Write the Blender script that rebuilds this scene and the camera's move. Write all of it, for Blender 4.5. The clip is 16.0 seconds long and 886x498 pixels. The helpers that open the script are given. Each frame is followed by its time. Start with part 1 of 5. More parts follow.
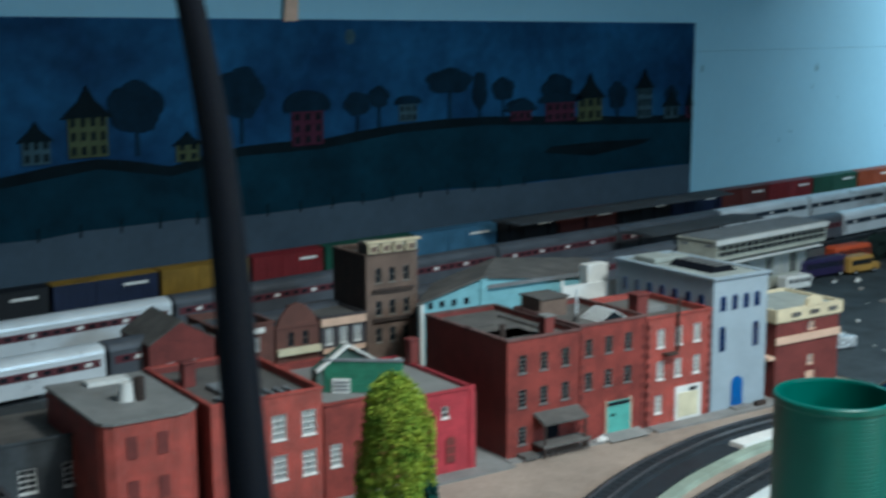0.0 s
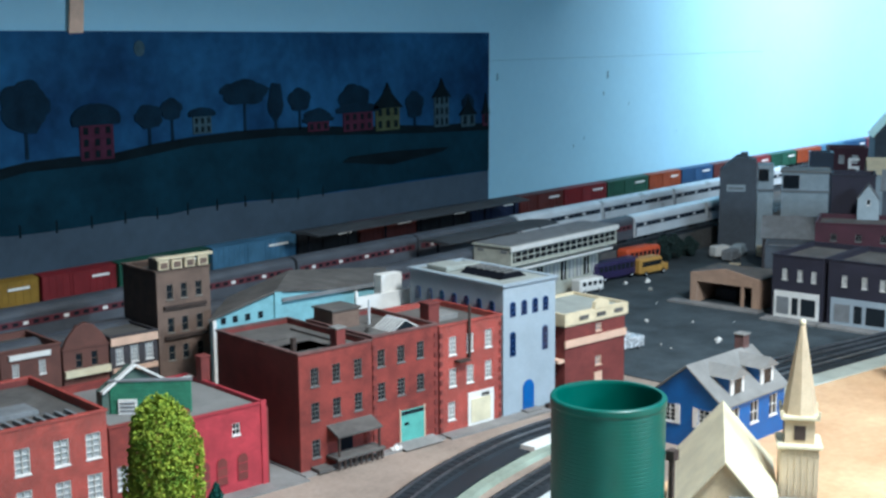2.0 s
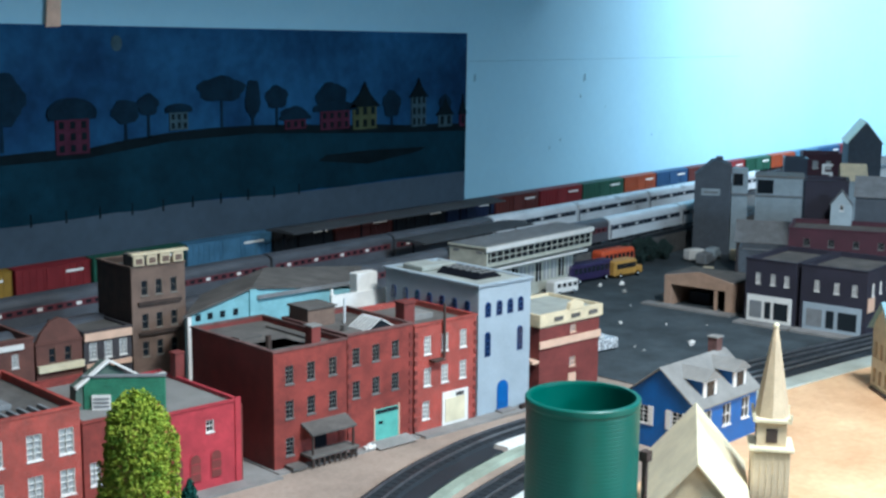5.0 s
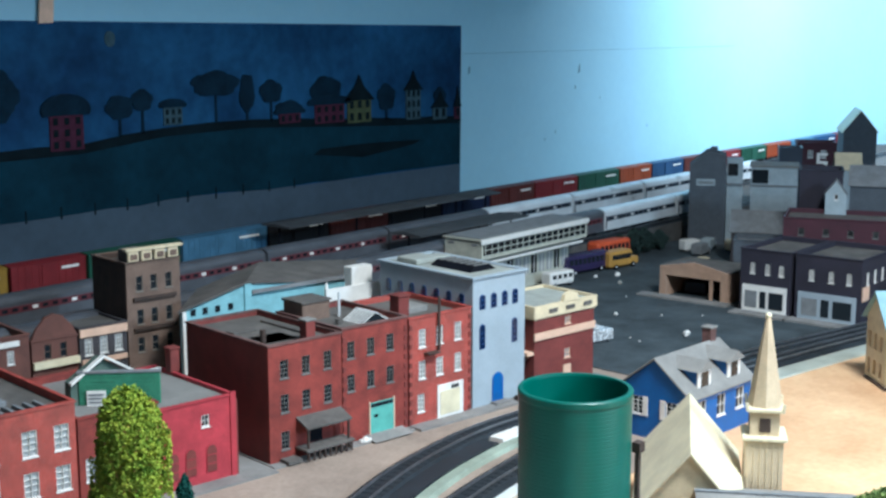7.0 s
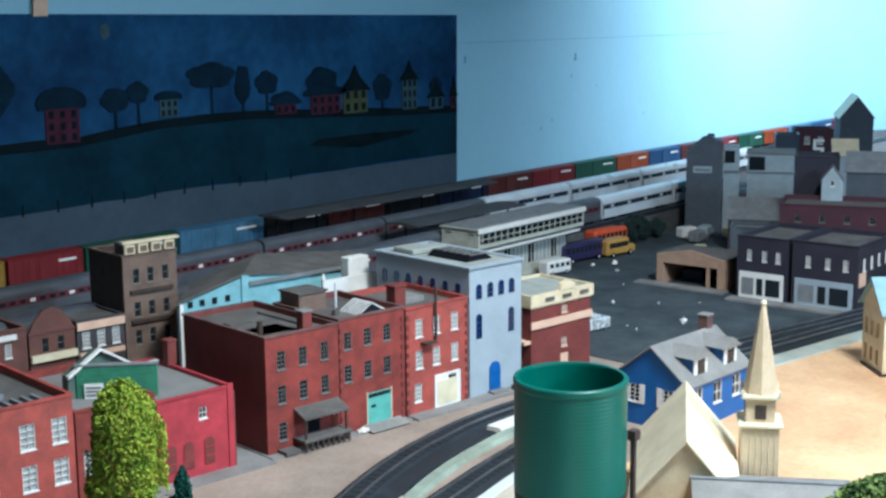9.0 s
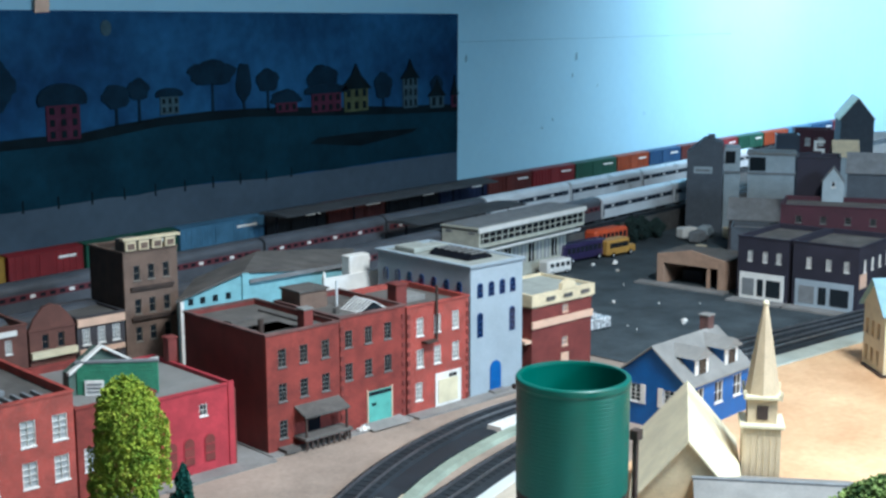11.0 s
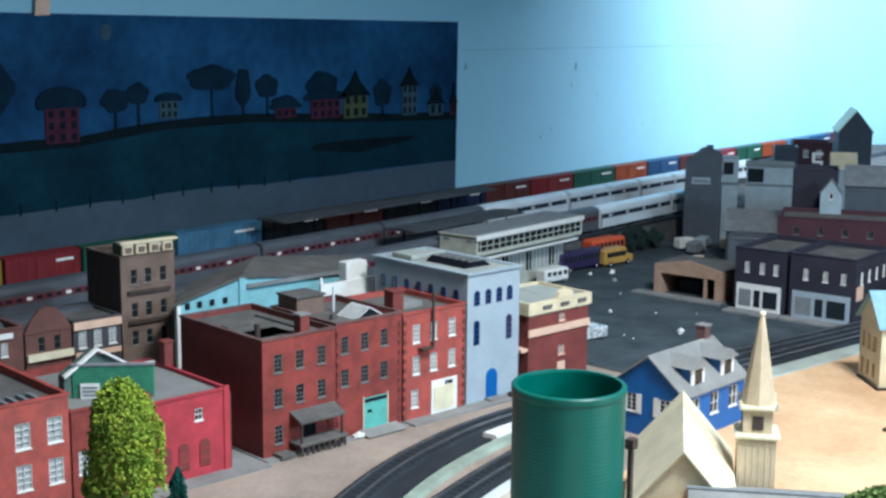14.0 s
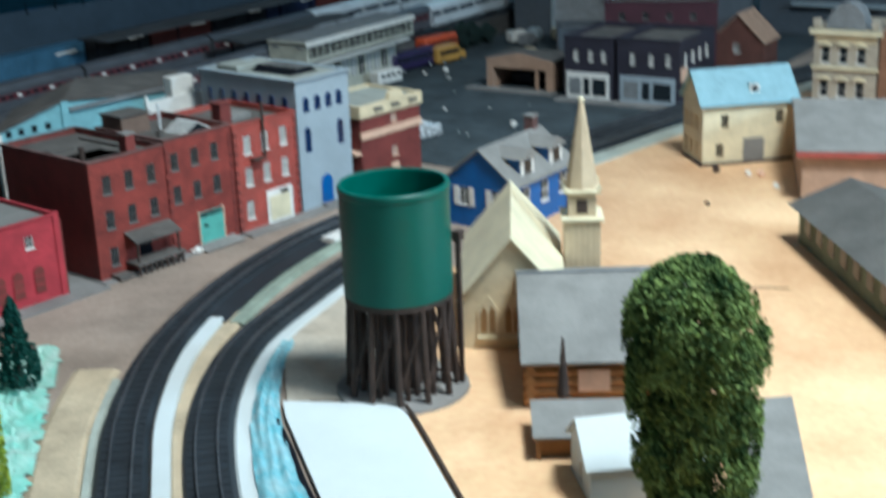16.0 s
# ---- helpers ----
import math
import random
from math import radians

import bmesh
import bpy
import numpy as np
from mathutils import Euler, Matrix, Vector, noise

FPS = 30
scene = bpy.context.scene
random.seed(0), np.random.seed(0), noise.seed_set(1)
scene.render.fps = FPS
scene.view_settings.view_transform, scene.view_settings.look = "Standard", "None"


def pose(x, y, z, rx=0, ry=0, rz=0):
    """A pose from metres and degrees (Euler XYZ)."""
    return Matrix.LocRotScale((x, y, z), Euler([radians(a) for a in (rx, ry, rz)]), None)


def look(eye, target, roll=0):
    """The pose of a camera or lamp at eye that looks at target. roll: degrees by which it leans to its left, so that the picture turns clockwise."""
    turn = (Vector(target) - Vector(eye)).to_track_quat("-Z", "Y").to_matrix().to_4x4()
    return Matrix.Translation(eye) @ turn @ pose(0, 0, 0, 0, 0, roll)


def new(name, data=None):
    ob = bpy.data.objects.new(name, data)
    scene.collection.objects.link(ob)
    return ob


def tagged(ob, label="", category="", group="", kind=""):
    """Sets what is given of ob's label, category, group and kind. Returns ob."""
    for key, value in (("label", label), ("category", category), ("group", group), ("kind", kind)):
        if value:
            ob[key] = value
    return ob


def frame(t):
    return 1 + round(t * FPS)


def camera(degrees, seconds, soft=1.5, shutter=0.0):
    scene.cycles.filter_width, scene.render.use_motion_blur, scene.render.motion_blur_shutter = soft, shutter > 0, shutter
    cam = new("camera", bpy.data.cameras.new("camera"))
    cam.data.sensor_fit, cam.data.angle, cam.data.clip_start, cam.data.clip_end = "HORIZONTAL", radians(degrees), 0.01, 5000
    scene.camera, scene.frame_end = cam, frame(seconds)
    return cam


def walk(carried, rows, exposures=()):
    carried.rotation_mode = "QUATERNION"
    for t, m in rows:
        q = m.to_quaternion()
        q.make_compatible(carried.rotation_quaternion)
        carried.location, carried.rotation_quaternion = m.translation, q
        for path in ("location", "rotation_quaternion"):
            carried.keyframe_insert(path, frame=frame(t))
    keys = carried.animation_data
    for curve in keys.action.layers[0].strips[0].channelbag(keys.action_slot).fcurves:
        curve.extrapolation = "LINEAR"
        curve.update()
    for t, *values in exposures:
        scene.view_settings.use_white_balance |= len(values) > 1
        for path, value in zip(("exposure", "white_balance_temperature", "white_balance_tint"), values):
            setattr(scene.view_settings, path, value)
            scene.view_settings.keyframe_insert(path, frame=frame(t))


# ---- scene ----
cam = camera(37.36, 16.0, 2.7, 0.8)
PATH = [
    (0, pose(0.1616, 0.3266, 0.4490, 80.283, 0.266, -41.653)),
    (0.5, pose(0.1727, 0.3125, 0.4564, 80.872, 0.661, -44.531)),
    (1, pose(0.1762, 0.3082, 0.4568, 81.166, 0.985, -47.250)),
    (1.5, pose(0.1796, 0.3029, 0.4577, 80.651, 1.075, -49.822)),
    (2, pose(0.1794, 0.3052, 0.4542, 80.556, 0.435, -49.854)),
    (2.5, pose(0.1803, 0.3037, 0.4563, 80.705, 0.300, -50.505)),
    (3, pose(0.1778, 0.3068, 0.4547, 80.711, 0.088, -50.376)),
    (3.5, pose(0.1782, 0.3055, 0.4556, 80.624, 0.349, -50.222)),
    (4, pose(0.1796, 0.2977, 0.4586, 80.821, 0.516, -50.419)),
    (4.5, pose(0.1758, 0.3059, 0.4539, 80.647, -0.527, -50.804)),
    (7, pose(0.1775, 0.3000, 0.4553, 80.222, -0.007, -51.000)),
    (7.5, pose(0.1785, 0.2993, 0.4545, 80.074, -0.045, -50.869)),
    (8, pose(0.1783, 0.2997, 0.4560, 79.932, 0.046, -50.842)),
    (8.5, pose(0.1791, 0.2956, 0.4571, 79.792, 0.556, -51.131)),
    (9, pose(0.1786, 0.2961, 0.4565, 79.749, 0.488, -51.121)),
    (11.5, pose(0.1776, 0.3004, 0.4549, 79.751, 0.062, -51.068)),
    (12, pose(0.1783, 0.3004, 0.4546, 79.767, 0.122, -50.873)),
    (12.5, pose(0.1787, 0.2977, 0.4546, 79.627, 0.256, -50.822)),
    (13, pose(0.1851, 0.2883, 0.4629, 79.539, 1.171, -51.137)),
    (13.5, pose(0.1819, 0.2909, 0.4621, 80.134, 0.667, -50.941)),
    (14, pose(0.1772, 0.2998, 0.4544, 80.077, -0.523, -51.135)),
    (14.5, pose(0.1784, 0.2976, 0.4555, 79.867, -0.077, -50.783)),
    (15, pose(0.1826, 0.2854, 0.4542, 77.867, 0.305, -52.919)),
    (15.5, pose(0.1809, 0.2803, 0.4465, 75.109, 0.727, -55.753)),
    (16, pose(0.1845, 0.2752, 0.4521, 71.525, 2.091, -58.386)),
]
walk(cam, PATH, [(0.0, -0.5, 5800, 0), (0.5, -0.35, 5850, 2), (1.2, -0.05, 5840, 5), (1.6, 0.05, 5820, 7), (14.7, 0.05, 5770, 7), (15.2, 0.03, 5770, 6), (15.5, 0.03, 5780, 5), (16.0, -0.4, 5750, 2)])

# ---- light: a closed hobby room with lamps over the layout ----
world = bpy.data.worlds.new("room_air")
scene.world = world
world.use_nodes = True
world.node_tree.nodes["Background"].inputs[0].default_value = (0.5, 0.65, 0.8, 1)
world.node_tree.nodes["Background"].inputs[1].default_value = 0.05


def area_lamp(name, eye, target, size, watts, colour):
    data = bpy.data.lights.new(name, "AREA")
    data.shape, data.size, data.energy, data.color = "DISK", size, watts, colour
    ob = new(name, data)
    ob.matrix_world = look(eye, target)
    return ob


def spot_lamp(name, eye, target, radius, watts, colour, angle, blend):
    data = bpy.data.lights.new(name, "SPOT")
    data.shadow_soft_size, data.energy, data.color = radius, watts, colour
    data.spot_size, data.spot_blend = radians(angle), blend
    ob = new(name, data)
    ob.matrix_world = look(eye, target)
    return ob


spot_lamp("lamp_over_village", (1.05, 0.22, 1.42), (1.30, 0.70, 0), 0.16, 172, (0.93, 0.93, 0.88), 104, 1.0)
area_lamp("lamp_over_town", (1.6, -0.9, 0.95), (1.25, 1.4, 0.05), 0.35, 21, (0.67, 0.92, 1.12))
spot_lamp("lamp_at_backdrop", (3.95, 0.86, 1.06), (4.05, 2.09, 0.32), 0.06, 225, (0.84, 0.95, 1.02), 104, 1.0)
# added fill near the camera, brightens faces turned from the other lamps
area_lamp("ceiling_light", (0.6, -0.3, 1.5), (1.1, 0.7, 0), 0.5, 9, (0.72, 0.93, 1.08))


# ---- materials ----
def tint(c, k):
    return tuple(min(1, v * k) for v in c)


def make(name, colour, rough=0.7, metal=0.0, vary=0.35, scale=60.0, bump=0.25, second=None, fine=500.0, gloss=0.5):
    """Painted or printed model surface: broad stains and fine grain, with a little relief."""
    m = bpy.data.materials.new(name)
    m.use_nodes = True
    nt = m.node_tree
    b = nt.nodes["Principled BSDF"]
    co = nt.nodes.new("ShaderNodeTexCoord")
    info = nt.nodes.new("ShaderNodeObjectInfo")
    add = nt.nodes.new("ShaderNodeVectorMath")
    nt.links.new(co.outputs["Object"], add.inputs[0])
    nt.links.new(info.outputs["Random"], add.inputs[1])
    n1 = nt.nodes.new("ShaderNodeTexNoise")
    n1.inputs["Scale"].default_value = scale
    n1.inputs["Detail"].default_value = 5
    n1.inputs["Roughness"].default_value = 0.65
    n2 = nt.nodes.new("ShaderNodeTexNoise")
    n2.inputs["Scale"].default_value = fine
    n2.inputs["Detail"].default_value = 3
    for n in (n1, n2):
        nt.links.new(add.outputs[0], n.inputs["Vector"])
    r = nt.nodes.new("ShaderNodeValToRGB")
    dark = second or tint(colour, 1 - vary)
    r.color_ramp.elements[0].position, r.color_ramp.elements[1].position = 0.33, 0.66
    r.color_ramp.elements[0].color, r.color_ramp.elements[1].color = (*dark, 1), (*tint(colour, 1 + vary * 0.35), 1)
    nt.links.new(n1.outputs["Fac"], r.inputs["Fac"])
    mix = nt.nodes.new("ShaderNodeMix")
    mix.data_type, mix.blend_type = "RGBA", "OVERLAY"
    mix.inputs["Factor"].default_value = min(0.6, vary * 0.8)
    nt.links.new(r.outputs["Color"], mix.inputs["A"])
    nt.links.new(n2.outputs["Fac"], mix.inputs["B"])
    nt.links.new(mix.outputs["Result"], b.inputs["Base Color"])
    rr = nt.nodes.new("ShaderNodeMapRange")
    rr.inputs["To Min"].default_value, rr.inputs["To Max"].default_value = max(0.05, rough - 0.12), min(1, rough + 0.15)
    nt.links.new(n1.outputs["Fac"], rr.inputs["Value"])
    nt.links.new(rr.outputs["Result"], b.inputs["Roughness"])
    b.inputs["Metallic"].default_value = metal
    b.inputs["Specular IOR Level"].default_value = gloss
    if bump:
        bu = nt.nodes.new("ShaderNodeBump")
        bu.inputs["Strength"].default_value, bu.inputs["Distance"].default_value = bump, 0.0006
        nt.links.new(n2.outputs["Fac"], bu.inputs["Height"])
        nt.links.new(bu.outputs["Normal"], b.inputs["Normal"])
    return m


def brick_mat(name, colour, mortar=None, vary=0.35):
    """Moulded model brickwork: courses of 1.3 mm with pale, shallow joints."""
    m = make(name, colour, 0.75, vary=vary, scale=45)
    nt = m.node_tree
    b = nt.nodes["Principled BSDF"]
    source = b.inputs["Base Color"].links[0].from_socket
    co = nt.nodes.new("ShaderNodeTexCoord")
    sep, com, plus = (nt.nodes.new("ShaderNodeSeparateXYZ"), nt.nodes.new("ShaderNodeCombineXYZ"), nt.nodes.new("ShaderNodeMath"))
    nt.links.new(co.outputs["Object"], sep.inputs[0])
    nt.links.new(sep.outputs["X"], plus.inputs[0])
    nt.links.new(sep.outputs["Y"], plus.inputs[1])
    nt.links.new(plus.outputs[0], com.inputs["X"])
    nt.links.new(sep.outputs["Z"], com.inputs["Y"])
    br = nt.nodes.new("ShaderNodeTexBrick")
    br.inputs["Scale"].default_value = 1
    br.inputs["Brick Width"].default_value, br.inputs["Row Height"].default_value = 0.0034, 0.0013
    br.inputs["Mortar Size"].default_value = 0.0002
    nt.links.new(com.outputs[0], br.inputs["Vector"])
    mix = nt.nodes.new("ShaderNodeMix")
    mix.data_type = "RGBA"
    damp = nt.nodes.new("ShaderNodeMath")
    damp.operation = "MULTIPLY"
    damp.inputs[1].default_value = 0.3
    nt.links.new(br.outputs["Fac"], damp.inputs[0])
    nt.links.new(damp.outputs[0], mix.inputs["Factor"])
    nt.links.new(source, mix.inputs["A"])
    mix.inputs["B"].default_value = (*(mortar or tint(colour, 1.7)), 1)
    nt.links.new(mix.outputs["Result"], b.inputs["Base Color"])
    return m


def glass_mat(name, colour):
    m = bpy.data.materials.new(name)
    m.use_nodes = True
    b = m.node_tree.nodes["Principled BSDF"]
    b.inputs["Base Color"].default_value = (*colour, 1)
    b.inputs["Roughness"].default_value = 0.12
    return m


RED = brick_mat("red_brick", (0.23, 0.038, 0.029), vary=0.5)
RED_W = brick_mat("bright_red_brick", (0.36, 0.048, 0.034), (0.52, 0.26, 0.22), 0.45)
# dark brick in its own right, and painted shade on red side walls
RED_D = brick_mat("dark_and_shaded_red_brick", (0.17, 0.035, 0.03))
PINK = brick_mat("raspberry_brick", (0.40, 0.036, 0.05))
BROWN = brick_mat("brown_brick", (0.16, 0.105, 0.08))
RUST = brick_mat("rusty_brick", (0.125, 0.05, 0.038))
BLACKISH = brick_mat("charcoal_brick", (0.05, 0.045, 0.05))
PALEBLUE = make("pale_blue_paint", (0.34, 0.40, 0.45), 0.6, vary=0.12, scale=30)
TEAL = make("pale_teal_paint", (0.23, 0.47, 0.52), 0.6, vary=0.18)
TEALDOOR = make("teal_door_paint", (0.12, 0.42, 0.36), 0.55, vary=0.2)
COBALT = make("cobalt_blue_paint", (0.003, 0.105, 0.36), 0.45, vary=0.2)
CREAM = make("cream_plastic", (0.72, 0.60, 0.40), 0.6, vary=0.2, scale=40)
SPIRETAN = make("tan_plastic", (0.58, 0.46, 0.31), 0.6, vary=0.2, scale=40)
IVORY = make("ivory_plastic", (0.74, 0.66, 0.46), 0.5, vary=0.18, scale=40)
PEACH = make("peach_paint", (0.72, 0.47, 0.34), 0.65, vary=0.15)
WHITE = make("white_plastic", (0.78, 0.76, 0.72), 0.55, vary=0.12)
SASH_D = make("weathered_grey_sash", (0.15, 0.15, 0.145), 0.7, vary=0.4)
TARROOF = make("dusty_tar_roof", (0.115, 0.105, 0.097), 0.9, vary=0.4, scale=35)
GREYROOF = make("grey_card_roof", (0.22, 0.215, 0.205), 0.85, vary=0.22, scale=30)
SLATE = make("slate_grey_roof", (0.20, 0.21, 0.22), 0.8, vary=0.25)
BLUEROOF = make("pale_blue_shingles", (0.24, 0.40, 0.46), 0.75, vary=0.18)
GREEN = make("dull_green_paint", (0.045, 0.22, 0.13), 0.6, vary=0.3)
TANKGREEN = make("green_printed_plastic", (0.002, 0.105, 0.078), 0.38, vary=0.12, scale=25, bump=0.1)
WOODDARK = make("dark_stained_timber", (0.055, 0.035, 0.028), 0.75, vary=0.5)
PLYWOOD = make("bare_tan_plywood", (0.74, 0.50, 0.29), 0.7, vary=0.3, scale=7, fine=120, second=(0.60, 0.345, 0.185), bump=0.15)
DIRT = make("grey_tan_plaster", (0.34, 0.265, 0.215), 0.9, vary=0.3, scale=12, fine=260)
YARD = make("dark_yard_ballast", (0.11, 0.105, 0.10), 0.9, vary=0.4, scale=30)
PAVE = make("grey_pavement_card", (0.24, 0.23, 0.22), 0.85, vary=0.3, scale=25)
PLASTER = make("pale_rough_plaster", (0.52, 0.46, 0.38), 0.9, vary=0.2, scale=30, fine=200, bump=0.6)
ASPHALT = make("worn_asphalt_paint", (0.058, 0.074, 0.085), 0.85, vary=0.5, scale=18, fine=300, gloss=0.3)
BALLAST = make("black_roadbed", (0.019, 0.025, 0.032), 0.6, vary=0.45, scale=40, gloss=0.4)
GREENSTRIP = make("mossy_green_grey_foam", (0.27, 0.32, 0.26), 0.9, vary=0.3, scale=25)
STRIP = make("pale_foam_roadbed", (0.40, 0.43, 0.38), 0.85, vary=0.25, scale=25)
SHOULDER = make("sandy_tan_shoulder", (0.56, 0.45, 0.31), 0.9, vary=0.3, scale=20)
RAIL = make("nickel_rail", (0.30, 0.31, 0.33), 0.35, metal=0.8, vary=0.3)
TIE = make("black_plastic_ties", (0.017, 0.022, 0.028), 0.7, vary=0.3)
PLASTICFILM = make("crumpled_blue_film", (0.10, 0.36, 0.44), 0.22, vary=0.45, scale=45, fine=160, bump=0.6, second=(0.34, 0.52, 0.56))
AQUAFILM = make("aqua_green_film", (0.20, 0.55, 0.45), 0.3, vary=0.35, second=(0.46, 0.64, 0.56), scale=26, fine=90, bump=0.8)
PALECARD = make("pale_grey_card", (0.62, 0.67, 0.68), 0.6, vary=0.08, scale=10)
WALLBLUE = make("light_blue_wall_paint", (0.32, 0.55, 0.67), 0.55, vary=0.06, scale=1.6, fine=60, bump=0.06, gloss=0.3)
WALLSEAM = make("grey_blue_seam", (0.15, 0.27, 0.34), 0.7, vary=0.3)
NAVY = make("mural_night_sky", (0.016, 0.069, 0.152), 0.6, vary=0.45, scale=4.5, fine=40, second=(0.006, 0.024, 0.066), bump=0.05, gloss=0.06)
HILL = make("mural_dark_hill", (0.005, 0.026, 0.043), 0.7, vary=0.4, scale=9, fine=60, gloss=0.06)
HEDGE = make("mural_hedge", (0.004, 0.01, 0.014), 0.7, vary=0.4, scale=20, gloss=0.06)
MURALGREY = make("mural_grey_ground", (0.055, 0.078, 0.105), 0.7, vary=0.18, scale=6, fine=60, gloss=0.06)
MTREE = make("mural_tree_paint", (0.005, 0.018, 0.034), 0.7, vary=0.4, scale=30, gloss=0.06)
MYELLOW = make("mural_yellow", (0.06, 0.075, 0.04), 0.7, vary=0.3, gloss=0.06)
MPINK = make("mural_dull_rose", (0.055, 0.016, 0.032), 0.7, vary=0.35, gloss=0.06)
MPALE = make("mural_pale_blue_grey", (0.04, 0.075, 0.095), 0.7, vary=0.3, gloss=0.06)
STEEL = make("silver_car_paint", (0.74, 0.77, 0.79), 0.30, metal=0.15, vary=0.15, scale=20)
GREYCAR = make("grey_car_roof", (0.095, 0.102, 0.118), 0.5, metal=0.2, vary=0.3, scale=20)
REDSTRIPE = make("red_stripe", (0.11, 0.022, 0.03), 0.5, vary=0.2)
NAVYSTRIPE = make("navy_stripe", (0.028, 0.042, 0.065), 0.5, vary=0.2)
BLACK = make("black_rubber", (0.004, 0.005, 0.009), 0.7, vary=0.2, gloss=0.15)
DARKGLASS = glass_mat("dark_window", (0.015, 0.02, 0.025))
PALEGLASS = glass_mat("pale_window", (0.36, 0.37, 0.37))
BLUEGLASS = glass_mat("deep_blue_window", (0.008, 0.02, 0.06))
SASHBLUE = make("dark_blue_sash_paint", (0.006, 0.055, 0.20), 0.5, vary=0.4, scale=90)
CEIL = make("dim_white_ceiling", (0.5, 0.52, 0.55), 0.9, vary=0.1, scale=3)
FLOORM = make("grey_concrete_floor", (0.22, 0.22, 0.22), 0.8, vary=0.2, scale=3)


# ---- mesh helpers ----
def add_box(bm, x0, y0, z0, x1, y1, z1):
    vs = [bm.verts.new(p) for p in ((x0, y0, z0), (x1, y0, z0), (x1, y1, z0), (x0, y1, z0), (x0, y0, z1), (x1, y0, z1), (x1, y1, z1), (x0, y1, z1))]
    for f in ((3, 2, 1, 0), (4, 5, 6, 7), (0, 1, 5, 4), (1, 2, 6, 5), (2, 3, 7, 6), (3, 0, 4, 7)):
        bm.faces.new([vs[i] for i in f])
    return vs


def box(x0, y0, z0, x1, y1, z1, bevel=0.0):
    bm = bmesh.new()
    add_box(bm, x0, y0, z0, x1, y1, z1)
    if bevel:
        bmesh.ops.bevel(bm, geom=bm.edges[:], offset=bevel, segments=1, affect="EDGES")
    return bm


def prism(points, axis, a, b):
    """A polygon in two axes drawn out along the third: axis 0, 1 or 2, from a to b."""
    bm = bmesh.new()
    def at(p, v):
        q = list(p)
        q.insert(axis, v)
        return bm.verts.new(q)
    lo, hi = [at(p, a) for p in points], [at(p, b) for p in points]
    bm.faces.new(lo)
    bm.faces.new(list(reversed(hi)))
    n = len(points)
    for i in range(n):
        bm.faces.new((lo[i], hi[i], hi[(i + 1) % n], lo[(i + 1) % n]))
    bmesh.ops.recalc_face_normals(bm, faces=bm.faces[:])
    return bm


def add_tube(bm, p, q, r0, r1=None, n=8):
    p, q = Vector(p), Vector(q)
    d = q - p
    m = Matrix.Translation((p + q) / 2) @ d.to_track_quat("Z", "Y").to_matrix().to_4x4()
    bmesh.ops.create_cone(bm, cap_ends=True, segments=n, radius1=r0, radius2=r0 if r1 is None else r1, depth=d.length, matrix=m)


def tube(p, q, r0, r1=None, n=8):
    bm = bmesh.new()
    add_tube(bm, p, q, r0, r1, n)
    return bm


def lathe(profile, n=32):
    """Turned about z from (radius, z) pairs."""
    bm = bmesh.new()
    rings = [[bm.verts.new((r * math.cos(2 * math.pi * i / n), r * math.sin(2 * math.pi * i / n), z)) for i in range(n)] for r, z in profile]
    for a, b in zip(rings, rings[1:]):
        for i in range(n):
            bm.faces.new((a[i], a[(i + 1) % n], b[(i + 1) % n], b[i]))
    return bm


def part(name, bm, material, parent=None, label="", smooth=False):
    me = bpy.data.meshes.new(name)
    bm.to_mesh(me)
    bm.free()
    me.materials.append(material)
    if smooth:
        me.polygons.foreach_set("use_smooth", [True] * len(me.polygons))
    ob = new(name, me)
    if parent:
        ob.parent = parent
    if label:
        ob["label"] = label
    return ob


def thing(name, m, label, category, group=""):
    ob = new(name)
    ob.empty_display_size = 0.02
    ob.matrix_world = m
    return tagged(ob, label, category, group)


def solid(name, bm, material, label, category="", kind="", group="", smooth=False):
    return tagged(part(name, bm, material, None, "", smooth), label, category, group, kind)


# ---- buildings ----
def place(face, L, D):
    """The frame of one wall of a block: x along the wall, y inwards, z up."""
    return {"F": pose(0, 0, 0), "L": pose(0, D, 0, 0, 0, -90), "R": pose(L, 0, 0, 0, 0, 90), "B": pose(L, D, 0, 0, 0, 180)}[face]


def wall_mesh(m, length, height, holes, th):
    bm = bmesh.new()
    xs = sorted({0, length, *[h[0] for h in holes], *[h[2] for h in holes]})
    zs = sorted({0, height, *[h[1] for h in holes], *[h[3] for h in holes]})
    for x0, x1 in zip(xs, xs[1:]):
        for z0, z1 in zip(zs, zs[1:]):
            cx, cz = (x0 + x1) / 2, (z0 + z1) / 2
            if not any(h[0] < cx < h[2] and h[1] < cz < h[3] for h in holes):
                add_box(bm, x0, 0, z0, x1, th, z1)
    bmesh.ops.remove_doubles(bm, verts=bm.verts[:], dist=1e-6)
    bm.transform(m)
    return bm


